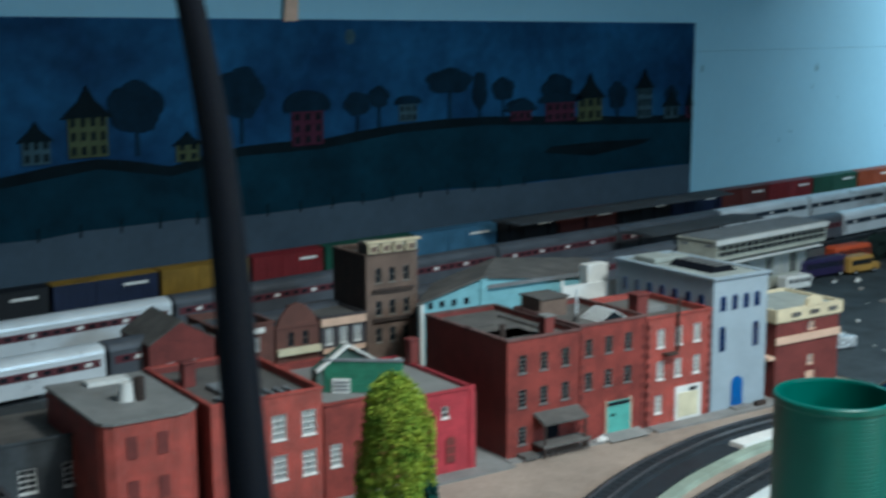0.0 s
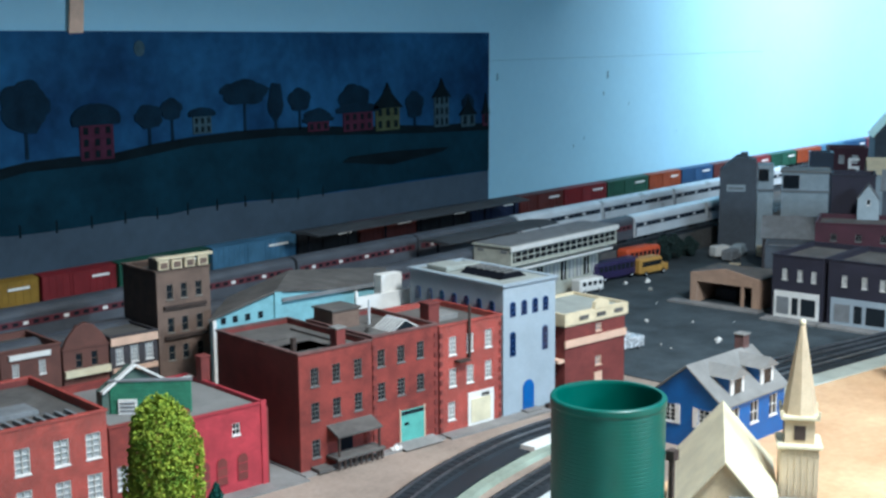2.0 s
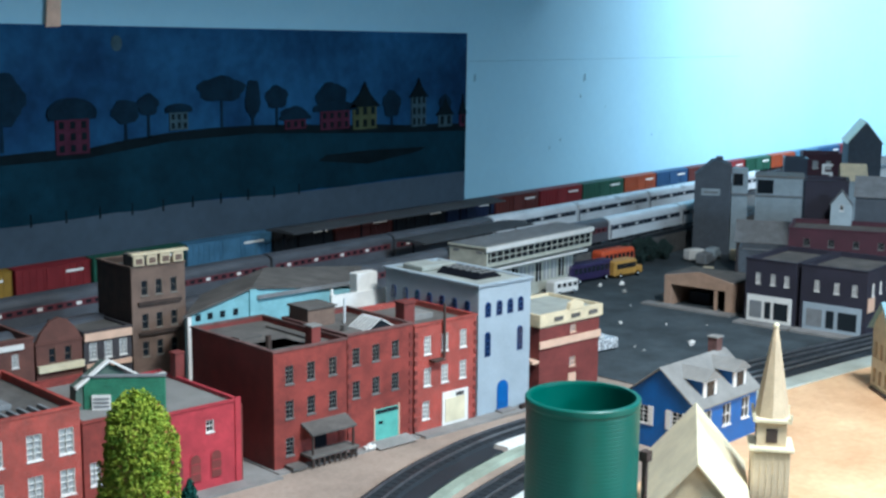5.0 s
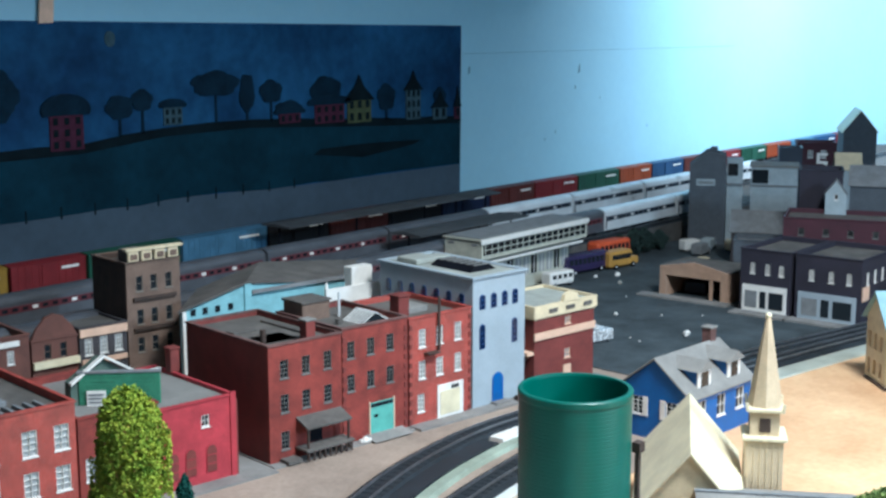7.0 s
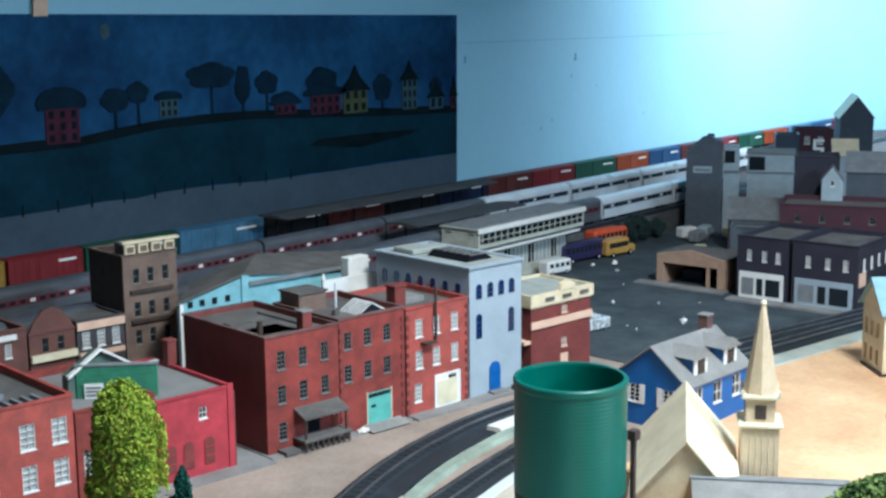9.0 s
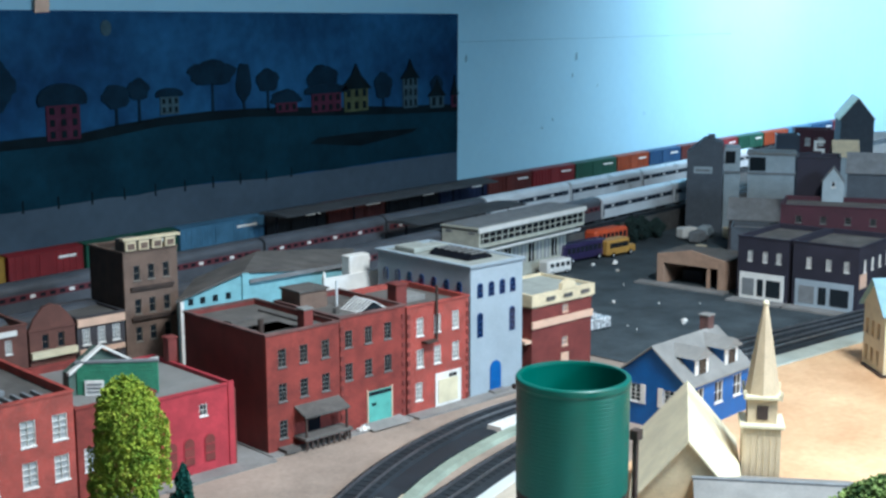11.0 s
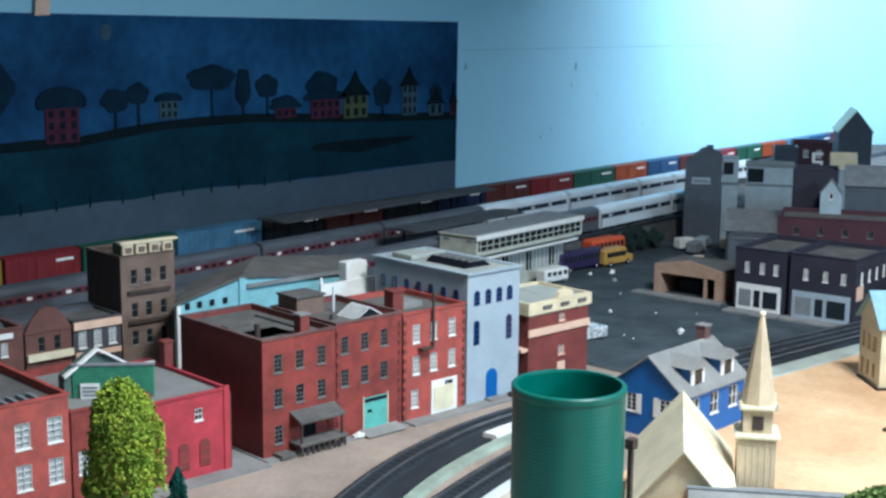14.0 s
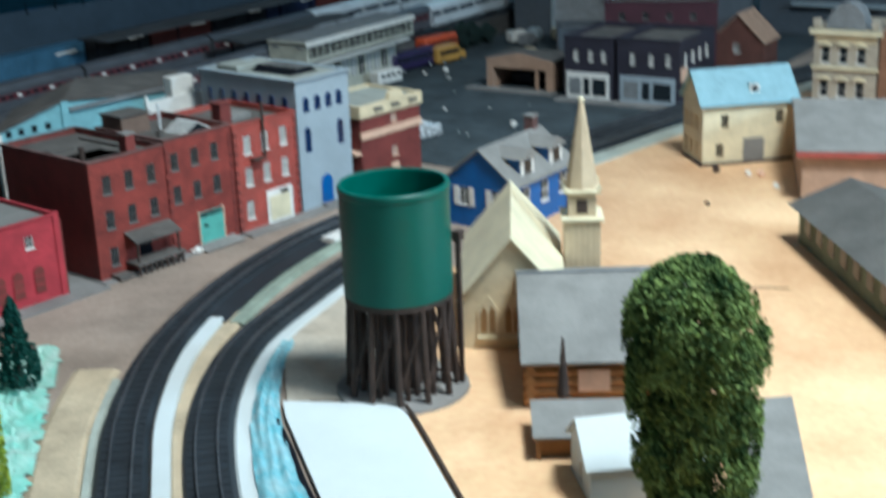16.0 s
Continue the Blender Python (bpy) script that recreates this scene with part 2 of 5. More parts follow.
def window(parent, m, x, z, w, h, frame_mat, glass, bars=(2, 4), sill=True):
    """A sash window centred at x, z: frame and bars, a recessed pane, and a sill."""
    t = 0.0007
    x0, x1, z0, z1 = x - w / 2, x + w / 2, z - h / 2, z + h / 2
    nx, nz = bars
    cw, chh = (w - t) / nx, (h - t) / nz
    holes = [(t * (0.9 if i == 0 else 0.7) + cw * i, t * (0.9 if k == 0 else 0.7) + chh * k, cw * (i + 1) + (t * 0.1 if i == nx - 1 else t * 0.3), chh * (k + 1) + (t * 0.1 if k == nz - 1 else t * 0.3)) for i in range(nx) for k in range(nz)]
    bm = wall_mesh(Matrix.Translation((x0, 0.0004, z0)), w, h, holes, 0.0016)
    bm.transform(m)
    fr = part("window", bm, frame_mat, parent)
    bm = box(x0 + t * 0.5, 0.0023, z0 + t * 0.5, x1 - t * 0.5, 0.0027, z1 - t * 0.5)
    bm.transform(m)
    part("pane", bm, glass, fr)
    if sill:
        bm = box(x0 - 0.0008, -0.0012, z0 - 0.0014, x1 + 0.0008, 0.0002, z0, 0.0002)
        bm.transform(m)
        part("sill", bm, frame_mat, fr)
    return fr


def arch(x, z0, w, h, y0, y1):
    pts = [(x - w / 2, z0), (x + w / 2, z0)]
    k = z0 + h - w / 2
    pts += [(x + w / 2 * math.cos(a), k + w / 2 * math.sin(a)) for a in [math.pi * i / 8 for i in range(9)]]
    return prism(pts, 1, y0, y1)


def arched_window(parent, m, x, z0, w, h, frame_mat, glass, name="window"):
    bm = arch(x, z0, w, h, -0.0008, 0.0004)
    bm.transform(m)
    fr = part(name, bm, frame_mat, parent)
    bm = arch(x, z0 + 0.0009, w - 0.0018, h - 0.0018, -0.0013, -0.0009)
    bm.transform(m)
    part("pane", bm, glass, fr)
    for k in ((0.3, 0.62) if h < 2.6 * w else (0.2, 0.42, 0.64)):
        bm = box(x - w * 0.42, -0.0017, z0 + h * k, x + w * 0.42, -0.00135, z0 + h * k + 0.0007)
        bm.transform(m)
        part("glazing_bar", bm, frame_mat, fr)
    return fr


def block(name, corner, ang, L, D, H, wall, roof, label, group="model town buildings", wins=(), parapet=0.006, cornice=None, side=None,
          frame_mat=None, glass=None, th=0.003, cat="model building"):
    """A flat-roofed building. wins: (face, x, z, w, h, bars)."""
    ob = thing(name, pose(corner[0], corner[1], corner[2] if len(corner) > 2 else 0, 0, 0, ang), label, cat, group)
    frame_mat, glass = frame_mat or WHITE, glass or DARKGLASS
    for face in "FLRB":
        m = place(face, L, D)
        ln = L if face in "FB" else D
        holes = [(w[1] - w[3] / 2, w[2] - w[4] / 2, w[1] + w[3] / 2, w[2] + w[4] / 2) for w in wins if w[0] == face]
        inset = 0 if face in "FB" else th
        bm = wall_mesh(Matrix(), ln, H, holes, th)
        if inset:
            for v in bm.verts:
                v.co.x = min(max(v.co.x, inset), ln - inset)
        bm.transform(m)
        # side: separate colour for left and back walls, carries their painted shade
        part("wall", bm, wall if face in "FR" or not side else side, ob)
    part("roof", box(th, th, H - parapet - 0.003, L - th, D - th, H - parapet), roof, ob)
    cap = cornice or wall
    bm = bmesh.new()
    o = 0.0012
    for a in ((-o, -o, L + o, th + o * 0.4), (-o, D - th, L + o, D + o), (-o, th + o * 0.4, th, D - th), (L - th, th + o * 0.4, L + o, D - th)):
        add_box(bm, a[0], a[1], H, a[2], a[3], H + 0.002)
    part("coping", bm, cap, ob)
    for w in wins:
        window(ob, place(w[0], L, D), w[1], w[2], w[3], w[4], frame_mat, glass, w[5] if len(w) > 5 else (2, 4))
    return ob


def gable(name, corner, ang, L, D, eave, ridge, wall, roof, label, wins=(), frame_mat=None, glass=None, over=0.004, group="model village houses", along="x", cat="model house", rt=0.0018):
    """A pitched-roof house: the ridge runs along x (gables left and right) or along y."""
    ob = thing(name, pose(corner[0], corner[1], corner[2] if len(corner) > 2 else 0, 0, 0, ang), label, cat, group)
    frame_mat, glass = frame_mat or WHITE, glass or DARKGLASS
    th = 0.003
    for face in "FLRB":
        m = place(face, L, D)
        ln = L if face in "FB" else D
        holes = [(w[1] - w[3] / 2, w[2] - w[4] / 2, w[1] + w[3] / 2, w[2] + w[4] / 2) for w in wins if w[0] == face]
        bm = wall_mesh(Matrix(), ln, eave, holes, th)
        if face in "LR":
            for v in bm.verts:
                v.co.x = min(max(v.co.x, th), ln - th)
        bm.transform(m)
        part("wall", bm, wall, ob)
        if (along == "x") == (face in "LR"):
            bm = prism([(0, eave), (ln, eave), (ln / 2, ridge)], 1, 0, th)
            bm.transform(m)
            part("gable", bm, wall, ob)
    span = D if along == "x" else L
    run = L if along == "x" else D
    s = (ridge - eave) / (span / 2)
    for sign in (-1, 1):
        a, b = span / 2, span / 2 + sign * (span / 2 + over)
        za, zb = ridge + 0.0008, eave - s * over + 0.0008
        pts = [(a, za), (b, zb), (b, zb + rt), (a, za + rt)]
        if along == "x":
            part("roof", prism(pts, 0, -over, run + over), roof, ob)
        else:
            part("roof", prism(pts, 1, -over, run + over), roof, ob)
    for w in wins:
        window(ob, place(w[0], L, D), w[1], w[2], w[3], w[4], frame_mat, glass, w[5] if len(w) > 5 else (2, 4))
    return ob


def chimney(ob, x, y, z0, z1, w, mat, cap=None):
    c = part("chimney", box(x - w / 2, y - w / 2, z0, x + w / 2, y + w / 2, z1, 0.0004), mat, ob)
    part("cap", box(x - w * 0.6, y - w * 0.6, z1, x + w * 0.6, y + w * 0.6, z1 + 0.002, 0.0004), cap or mat, c)
    return c


def poly_sheet(name, pts, z0, z1, mat, label, kind="structure"):
    return solid(name, prism(pts, 2, z0, z1), mat, label, name.replace("_", " "), kind)


# ---- lamp fittings and the table's frame ----
def reflector(lamp, r):
    ob = thing("reflector_lamp", lamp.matrix_world.copy(), "plain metal reflector fitting added above the layout, out of view", "lamp", "lamps over the layout")
    part("reflector", lathe([(r + 0.012, -0.002), (r + 0.016, 0.0), (r * 0.7, 0.09), (0.03, 0.13), (0.0015, 0.135)], 24), STEEL, ob)
    part("socket", tube((0, 0, 0.13), (0, 0, 0.18), 0.025, n=12), BLACK, ob)


# fittings added round the unseen lamps, the last one round the fill
reflector(bpy.data.objects["lamp_over_village"], 0.17)
reflector(bpy.data.objects["lamp_over_town"], 0.175)
reflector(bpy.data.objects["ceiling_light"], 0.25)
table = thing("layout_table", pose(0, 0, 0), "wooden frame carrying the model railway layout", "table")
part("fascia", box(0.40, -0.62, -0.12, 0.419, 2.07, -0.001), PLYWOOD, table)
part("fascia", box(0.42, -0.62, -0.12, 4.88, -0.601, -0.001), PLYWOOD, table)
for x in (0.46, 2.4, 4.4):
    for y in (-0.55, 1.95):
        part("leg", box(x, y, -1.0, x + 0.07, y + 0.07, -0.031), PLYWOOD, table)

# ---- the setting ----
WALL_Y = 2.09
poly_sheet("ground", [(0.42, -0.6), (5.2, -0.6), (5.2, 2.3), (0.42, 2.3)], -0.03, 0, DIRT, "grey-tan plastered table top of the layout")
poly_sheet("floor", [(-2.5, -3), (5.4, -3), (5.4, 2.4), (-2.5, 2.4)], -1.05, -1.0, FLOORM, "grey concrete floor of the hobby room")
poly_sheet("ceiling", [(-2.5, -3), (5.4, -3), (5.4, 2.4), (-2.5, 2.4)], 1.6, 1.65, CEIL, "plain dim white ceiling of the room")
solid("wall_south", box(-2.5, -3.1, -1, 5.4, -3, 1.6), CEIL, "plain pale wall behind the layout", "wall", "structure")
solid("wall_west", box(-2.6, -3, -1, -2.5, 2.4, 1.6), CEIL, "plain pale side wall of the room", "wall", "structure")
# the backdrop wall runs along the tracks and bends round the far corner
cpts = [(-2.5, WALL_Y), (4.35, WALL_Y)] + [(4.35 + 0.55 * math.sin(a), WALL_Y - 0.55 * (1 - math.cos(a))) for a in [math.pi / 2 * i / 40 for i in range(1, 41)]] + [(4.9, -3)]
outer = [(4.95, -3), (4.95, 2.13), (-2.5, 2.13)]
bm = prism(cpts + outer, 2, -1, 1.6)
bw = solid("wall_north", bm, WALLBLUE, "light blue painted backdrop wall, curved at the corner", "wall", "structure", smooth=False)
part("seam", box(2.46, WALL_Y - 0.0008, 0.3890, 3.75, WALL_Y + 0.001, 0.3898), WALLSEAM, bw, "hairline joint in the painted board")
for x, z, h in ((2.479, 0.353, 0.018), (2.921, 0.345, 0.022), (2.821, 0.197, 0.008), (3.257, 0.186, 0.007), (2.776, 0.18, 0.008), (3.02, 0.27, 0.006), (2.905, 0.30, 0.01)):
    part("scuff", prism([(x - h * 0.2, z - h / 2), (x + h * 0.22, z - h * 0.3), (x + h * 0.15, z + h / 2), (x - h * 0.1, z + h * 0.35)], 1, WALL_Y - 0.0008, WALL_Y + 0.001), WALLSEAM, bw)
# raised yard for the tracks at the wall
poly_sheet("yard_terrace", [(0.42, 1.643), (5.2, 1.643), (5.2, 2.08), (0.42, 2.08)], 0, 0.04, YARD, "raised grey track yard along the wall")
poly_sheet("asphalt_lot", [(1.62, 1.09), (2.3, 0.99), (4.6, 0.99), (4.6, 1.64), (1.66, 1.64)], 0, 0.0016, ASPHALT, "worn dark grey asphalt lot")
poly_sheet("plywood_top", [(1.0, 0.86), (1.22, 0.955), (1.5, 0.96), (1.80, 1.015), (2.3, 0.93), (3.6, 0.7), (3.6, -0.6), (0.42, -0.6), (0.5, 0.45), (0.88, 0.72)], 0, 0.0012, PLYWOOD, "bare tan plywood ground of the village")
poly_sheet("plaster_patch", [(0.935, 0.905), (1.03, 0.985), (1.19, 1.02), (1.30, 1.02), (1.22, 0.955), (1.08, 0.90), (0.985, 0.84)], 0, 0.0022, PLASTER, "pale rough plaster bank beside the water tank")
# an unseen board added over the far side, above the picture, shades the upper wall
solid("valance", box(-1.5, 1.60, 0.72, 3.2, 1.612, 1.6), CEIL, "plain unseen board added above the yard to shade the wall", "valance", "structure")


# ---- mural board on the wall ----
mural = thing("mural_board", pose(0, 0, 0), "dark blue painted mural board with hill and houses", "mural")
MY = WALL_Y
part("board", prism([(0.3, 0.468), (2.441, 0.450), (2.437, 0.05), (0.3, 0.05)], 1, MY - 0.008, MY), NAVY, mural)


def painted(name, pts, mat, level, parent=None):
    return part(name, prism(pts, 1, MY - 0.008 - 0.0006 * level, MY - 0.0078), mat, parent or mural)


painted("painted_ground", [(0.3, 0.06), (0.3, 0.16), (0.9, 0.160), (1.27, 0.155), (1.52, 0.159), (1.94, 0.149), (2.436, 0.150), (2.434, 0.06)], MURALGREY, 1)
rnd = random.Random(4)
top = [(0.3, 0.24), (0.7, 0.243), (0.905, 0.240), (1.05, 0.256), (1.17, 0.236), (1.294, 0.258), (1.448, 0.259), (1.62, 0.276), (1.82, 0.279), (2.05, 0.267), (2.25, 0.258), (2.438, 0.252)]
low = [(2.437, 0.151), (2.2, 0.153)] + [(2.1 - 0.06 * i, 0.153 + rnd.uniform(-0.004, 0.004)) for i in range(30)]
painted("painted_hill", top + low, HILL, 2)
for a, b in zip(top, top[1:]):
    painted("painted_hedge", [(a[0], a[1] - 0.012), (b[0], b[1] - 0.012), (b[0], b[1] + 0.003), ((a[0] + b[0]) / 2, (a[1] + b[1]) / 2 + 0.005), (a[0], a[1] + 0.003)], HEDGE, 3)
for i in range(16):
    x = 0.95 + 0.065 * i
    painted("painted_post", [(x, 0.146), (x + 0.003, 0.146), (x + 0.003, 0.166), (x, 0.166)], HEDGE, 3)
painted("painted_furrow", [(1.98, 0.205), (2.12, 0.190), (2.28, 0.205), (2.30, 0.213), (2.12, 0.217), (2.0, 0.215)], HEDGE, 4)


def painted_tree(x, z, rx, rz, foot):
    pts = []
    r = random.Random(int(x * 1000))
    for i in range(32):
        a = 2 * math.pi * i / 32
        k = 1 + 0.07 * math.sin(a * 5 + x * 40) + r.uniform(-0.05, 0.05)
        pts.append((x + rx * k * math.cos(a), z + rz * k * math.sin(a)))
    crown = painted("painted_tree", pts, MTREE, 4)
    painted("trunk", [(x - 0.003, foot), (x + 0.003, foot), (x + 0.002, z), (x - 0.002, z)], MTREE, 3, crown)


for a in ((1.114, 0.331, 0.045, 0.038, 0.259), (1.297, 0.345, 0.042, 0.040, 0.265), (1.528, 0.318, 0.028, 0.02, 0.27), (1.575, 0.328, 0.022, 0.018, 0.272),
          (1.737, 0.350, 0.055, 0.022, 0.28), (1.811, 0.33, 0.018, 0.035, 0.28), (1.871, 0.331, 0.028, 0.021, 0.275), (1.915, 0.297, 0.035, 0.015, 0.272),
          (2.016, 0.325, 0.042, 0.03, 0.265), (2.193, 0.307, 0.027, 0.027, 0.26), (2.365, 0.30, 0.02, 0.02, 0.255), (0.8, 0.33, 0.05, 0.04, 0.25), (0.62, 0.34, 0.05, 0.04, 0.25)):
    painted_tree(*a)


def painted_house(x0, z0, x1, z1, apex, mat, rows, cols):
    w = x1 - x0
    ob = painted("painted_house", [(x0, z0), (x1, z0), (x1, z1), (x0, z1)], mat, 5)
    if mat == MPINK and w > 0.05 or mat == MPALE and w < 0.041:
        painted("tree_behind", [((x0 + x1) / 2 + w * 0.75 * math.cos(i * 0.35), z1 + (apex - z1) * (0.25 + 0.75 * math.sin(i * 0.35))) for i in range(-1, 11)], MTREE, 6, ob)
    else:
        painted("roof", [(x0 - w * 0.16, z1 - 0.004), (x1 + w * 0.16, z1 - 0.004), (x1 - w * 0.3, z1 + (apex - z1) * 0.5), ((x0 + x1) / 2, apex), (x0 + w * 0.3, z1 + (apex - z1) * 0.5)], HEDGE, 6, ob)
    for r in range(rows):
        for c in range(cols):
            cx, cz = x0 + w * (c + 0.5) / cols, z0 + (z1 - z0) * (r + 0.5) / rows
            a, b = w / cols * 0.22, (z1 - z0) / rows * 0.3
            painted("window", [(cx - a, cz - b), (cx + a, cz - b), (cx + a, cz + b), (cx - a, cz + b)], HEDGE, 6, ob)


for a in ((0.934, 0.257, 0.976, 0.293, 0.318, MPALE, 2, 3), (1.004, 0.262, 1.066, 0.323, 0.366, MYELLOW, 3, 4), (1.178, 0.245, 1.218, 0.274, 0.291, MYELLOW, 2, 2),
          (1.392, 0.255, 1.455, 0.311, 0.345, MPINK, 3, 3), (1.619, 0.283, 1.659, 0.313, 0.328, MPALE, 2, 3), (2.076, 0.260, 2.145, 0.308, 0.354, MYELLOW, 2, 3),
          (1.985, 0.264, 2.066, 0.300, 0.318, MPINK, 2, 4), (2.254, 0.257, 2.300, 0.322, 0.358, MPALE, 3, 3), (2.342, 0.252, 2.388, 0.281, 0.314, MPALE, 1, 2), (1.89, 0.270, 1.945, 0.288, 0.301, MPINK, 1, 3),
          (2.415, 0.25, 2.436, 0.28, 0.32, MPINK, 1, 1)):
    painted_house(*a)
painted("painted_moon", [(1.515 + 0.011 * math.cos(i * 0.5), 0.430 + 0.013 * math.sin(i * 0.5)) for i in range(12)], MPALE, 2)
solid("masking_tape", prism([(1.382, 0.455), (1.408, 0.456), (1.416, 0.56), (1.392, 0.56)], 1, MY - 0.011, MY - 0.0075), PEACH, "strip of beige masking tape hanging over the mural", "tape")


# ---- tracks ----
def spline(pts, step=0.006):
    out = []
    P = [Vector(p) for p in pts]
    P = [2 * P[0] - P[1]] + P + [2 * P[-1] - P[-2]]
    for i in range(1, len(P) - 2):
        n = max(2, int((P[i + 1] - P[i]).length / step))
        for k in range(n):
            t = k / n
            a, b, c, d = P[i - 1], P[i], P[i + 1], P[i + 2]
            out.append(0.5 * ((2 * b) + (c - a) * t + (2 * a - 5 * b + 4 * c - d) * t * t + (3 * b - a - 3 * c + d) * t ** 3))
    return out + [P[-2]]


def ribbon(path, off, w, z0, z1, skew=0.0):
    """A long strip beside the path, w wide, with sloping flanks."""
    bm = bmesh.new()
    rows = []
    for i, p in enumerate(path):
        d = (path[min(i + 1, len(path) - 1)] - path[max(i - 1, 0)]).normalized()
        n = Vector((-d.y, d.x))
        rows.append([bm.verts.new((*(p + n * o), z)) for o, z in ((off - w / 2 - skew, z0), (off - w / 2, z1), (off + w / 2, z1), (off + w / 2 + skew, z0))])
    for a, b in zip(rows, rows[1:]):
        for k in range(3):
            bm.faces.new((a[k], b[k], b[k + 1], a[k + 1]))
    for r, flip in ((rows[0], False), (rows[-1], True)):
        bm.faces.new(list(reversed(r)) if flip else r)
    bmesh.ops.recalc_face_normals(bm, faces=bm.faces[:])
    return bm


def track(path, z, label, bed_w=0.032, bed_h=0.0048):
    ob = thing("railway_track", pose(0, 0, 0), label, "model track", "layout tracks")
    part("roadbed", ribbon(path, 0, bed_w, z, z + bed_h, 0.004), BALLAST, ob)
    zt = z + bed_h + 0.0015
    bm = bmesh.new()
    run = 0.0
    for a, b in zip(path, path[1:]):
        run += (b - a).length
        if run > 0.0075:
            run = 0
            d = (b - a).normalized()
            m = Matrix.Translation((*a, 0)) @ Matrix.Rotation(math.atan2(d.y, d.x), 4, "Z")
            vs = add_box(bm, -0.0012, -0.015, z + bed_h - 0.0005, 0.0012, 0.015, zt - 0.0009)
            bmesh.ops.transform(bm, matrix=m, verts=vs)
    tagged(part("tie_run", bm, TIE, ob), kind="stuff")
    for s in (-1, 1):
        part("rail", ribbon(path, s * 0.0083, 0.0009, zt - 0.0005, zt + 0.0022, 0.0001), RAIL, ob)
    return ob


OUTER = spline([(0.52, 0.66), (0.66, 0.82), (0.777, 0.934), (0.86, 1.005), (0.969, 1.074), (1.097, 1.124), (1.22, 1.15), (1.35, 1.154), (1.6, 1.115), (1.83, 1.07), (2.05, 1.02), (2.5, 0.92), (3.2, 0.76)])
INNER = spline([(0.56, 0.60), (0.70, 0.765), (0.807, 0.877), (0.905, 0.957), (1.013, 1.014), (1.13, 1.040), (1.226, 1.055), (1.40, 1.075), (1.60, 1.07), (1.83, 1.03), (2.05, 0.985), (2.5, 0.885), (3.2, 0.72)])
track(OUTER, 0.002, "curved black outer track on dark roadbed")
track(INNER, 0.002, "curved black inner track on dark roadbed")
solid("black_roadbed_pad", ribbon(OUTER[112:155], -0.0290, 0.022, 0, 0.0046, 0.001), BALLAST, "bare black roadbed pad beside the outer rails", "roadbed", "structure")
solid("roadbed_strip", ribbon(OUTER[112:200], -0.0490, 0.012, 0, 0.0042, 0.003), GREENSTRIP, "pale green-grey foam strip between the two tracks", "strip", "structure")
solid("sandy_strip", ribbon(OUTER[6:118], -0.0440, 0.013, 0, 0.0035, 0.003), SHOULDER, "sandy plaster strip between the two tracks", "strip", "structure")
solid("white_foam_strip", ribbon(OUTER[20:114], -0.0288, 0.0125, 0.0, 0.0062, 0.001), PALECARD, "long white foam strip lying beside the outer rails", "foam strip")
solid("white_foam_sheet", ribbon(OUTER[156:186], -0.030, 0.018, 0.0, 0.0055, 0.001), WHITE, "white foam sheet at the track joint", "foam strip")
solid("roadbed_edging", ribbon(OUTER[4:92], 0.0240, 0.005, 0, 0.0042, 0.002), STRIP, "pale grey foam edging of the outer track", "edging", "structure")
solid("roadbed_shoulder", ribbon(OUTER[4:96], 0.0470, 0.030, 0, 0.0026, 0.006), SHOULDER, "sandy tan shoulder beside the outer track", "shoulder", "structure")
solid("roadbed_verge", ribbon(INNER[8:140], -0.0280, 0.012, 0, 0.003, 0.004), PALECARD, "pale blue-grey verge beside the inner track", "verge", "structure")
solid("grey_trackside_road", ribbon(INNER[190:400], -0.038, 0.03, 0, 0.003, 0.003), STRIP, "pale grey roadway strip beside the tracks", "road", "structure")
for k, (y, x0, x1) in enumerate(((2.035, 0.45, 4.6), (1.84, 0.45, 4.6), (1.665, 0.45, 4.2))):
    track([Vector((x0 + 0.05 * i, y)) for i in range(int((x1 - x0) / 0.05))], 0.04, "straight black yard track along the wall", 0.034, 0.003)

# ---- pavement in front of the brick row ----
A8 = -8.0
D8 = Vector((math.cos(radians(A8)), math.sin(radians(A8))))
N8 = Vector((-D8.y, D8.x))


def along(x):
    """The point of the row's front line at plan x."""
    return Vector((1.080, 1.262)) + D8 * ((x - 1.080) / D8.x)


def front_quad(xa, xb, near, far):
    a, b = along(xa), along(xb)
    return [tuple(a + N8 * near), tuple(b + N8 * near), tuple(b + N8 * far), tuple(a + N8 * far)]


poly_sheet("pavement", front_quad(0.60, 1.075, -0.022, 0.20), 0, 0.0022, PAVE, "grey card pavement in front of the brick row")
poly_sheet("pavement_quay", front_quad(1.077, 1.27, -0.012, 0.20), 0, 0.0022, PAVE, "grey card pavement at the warehouse")
poly_sheet("pavement_corner", front_quad(1.272, 1.60, -0.020, 0.20), 0, 0.0026, PAVE, "grey card pavement at the tall blue building")

# ---- the brick row ----
def storey(face, xs, zs, w, h, bars=(2, 4)):
    return [(face, x, z, w, h, bars) for z in zs for x in xs]


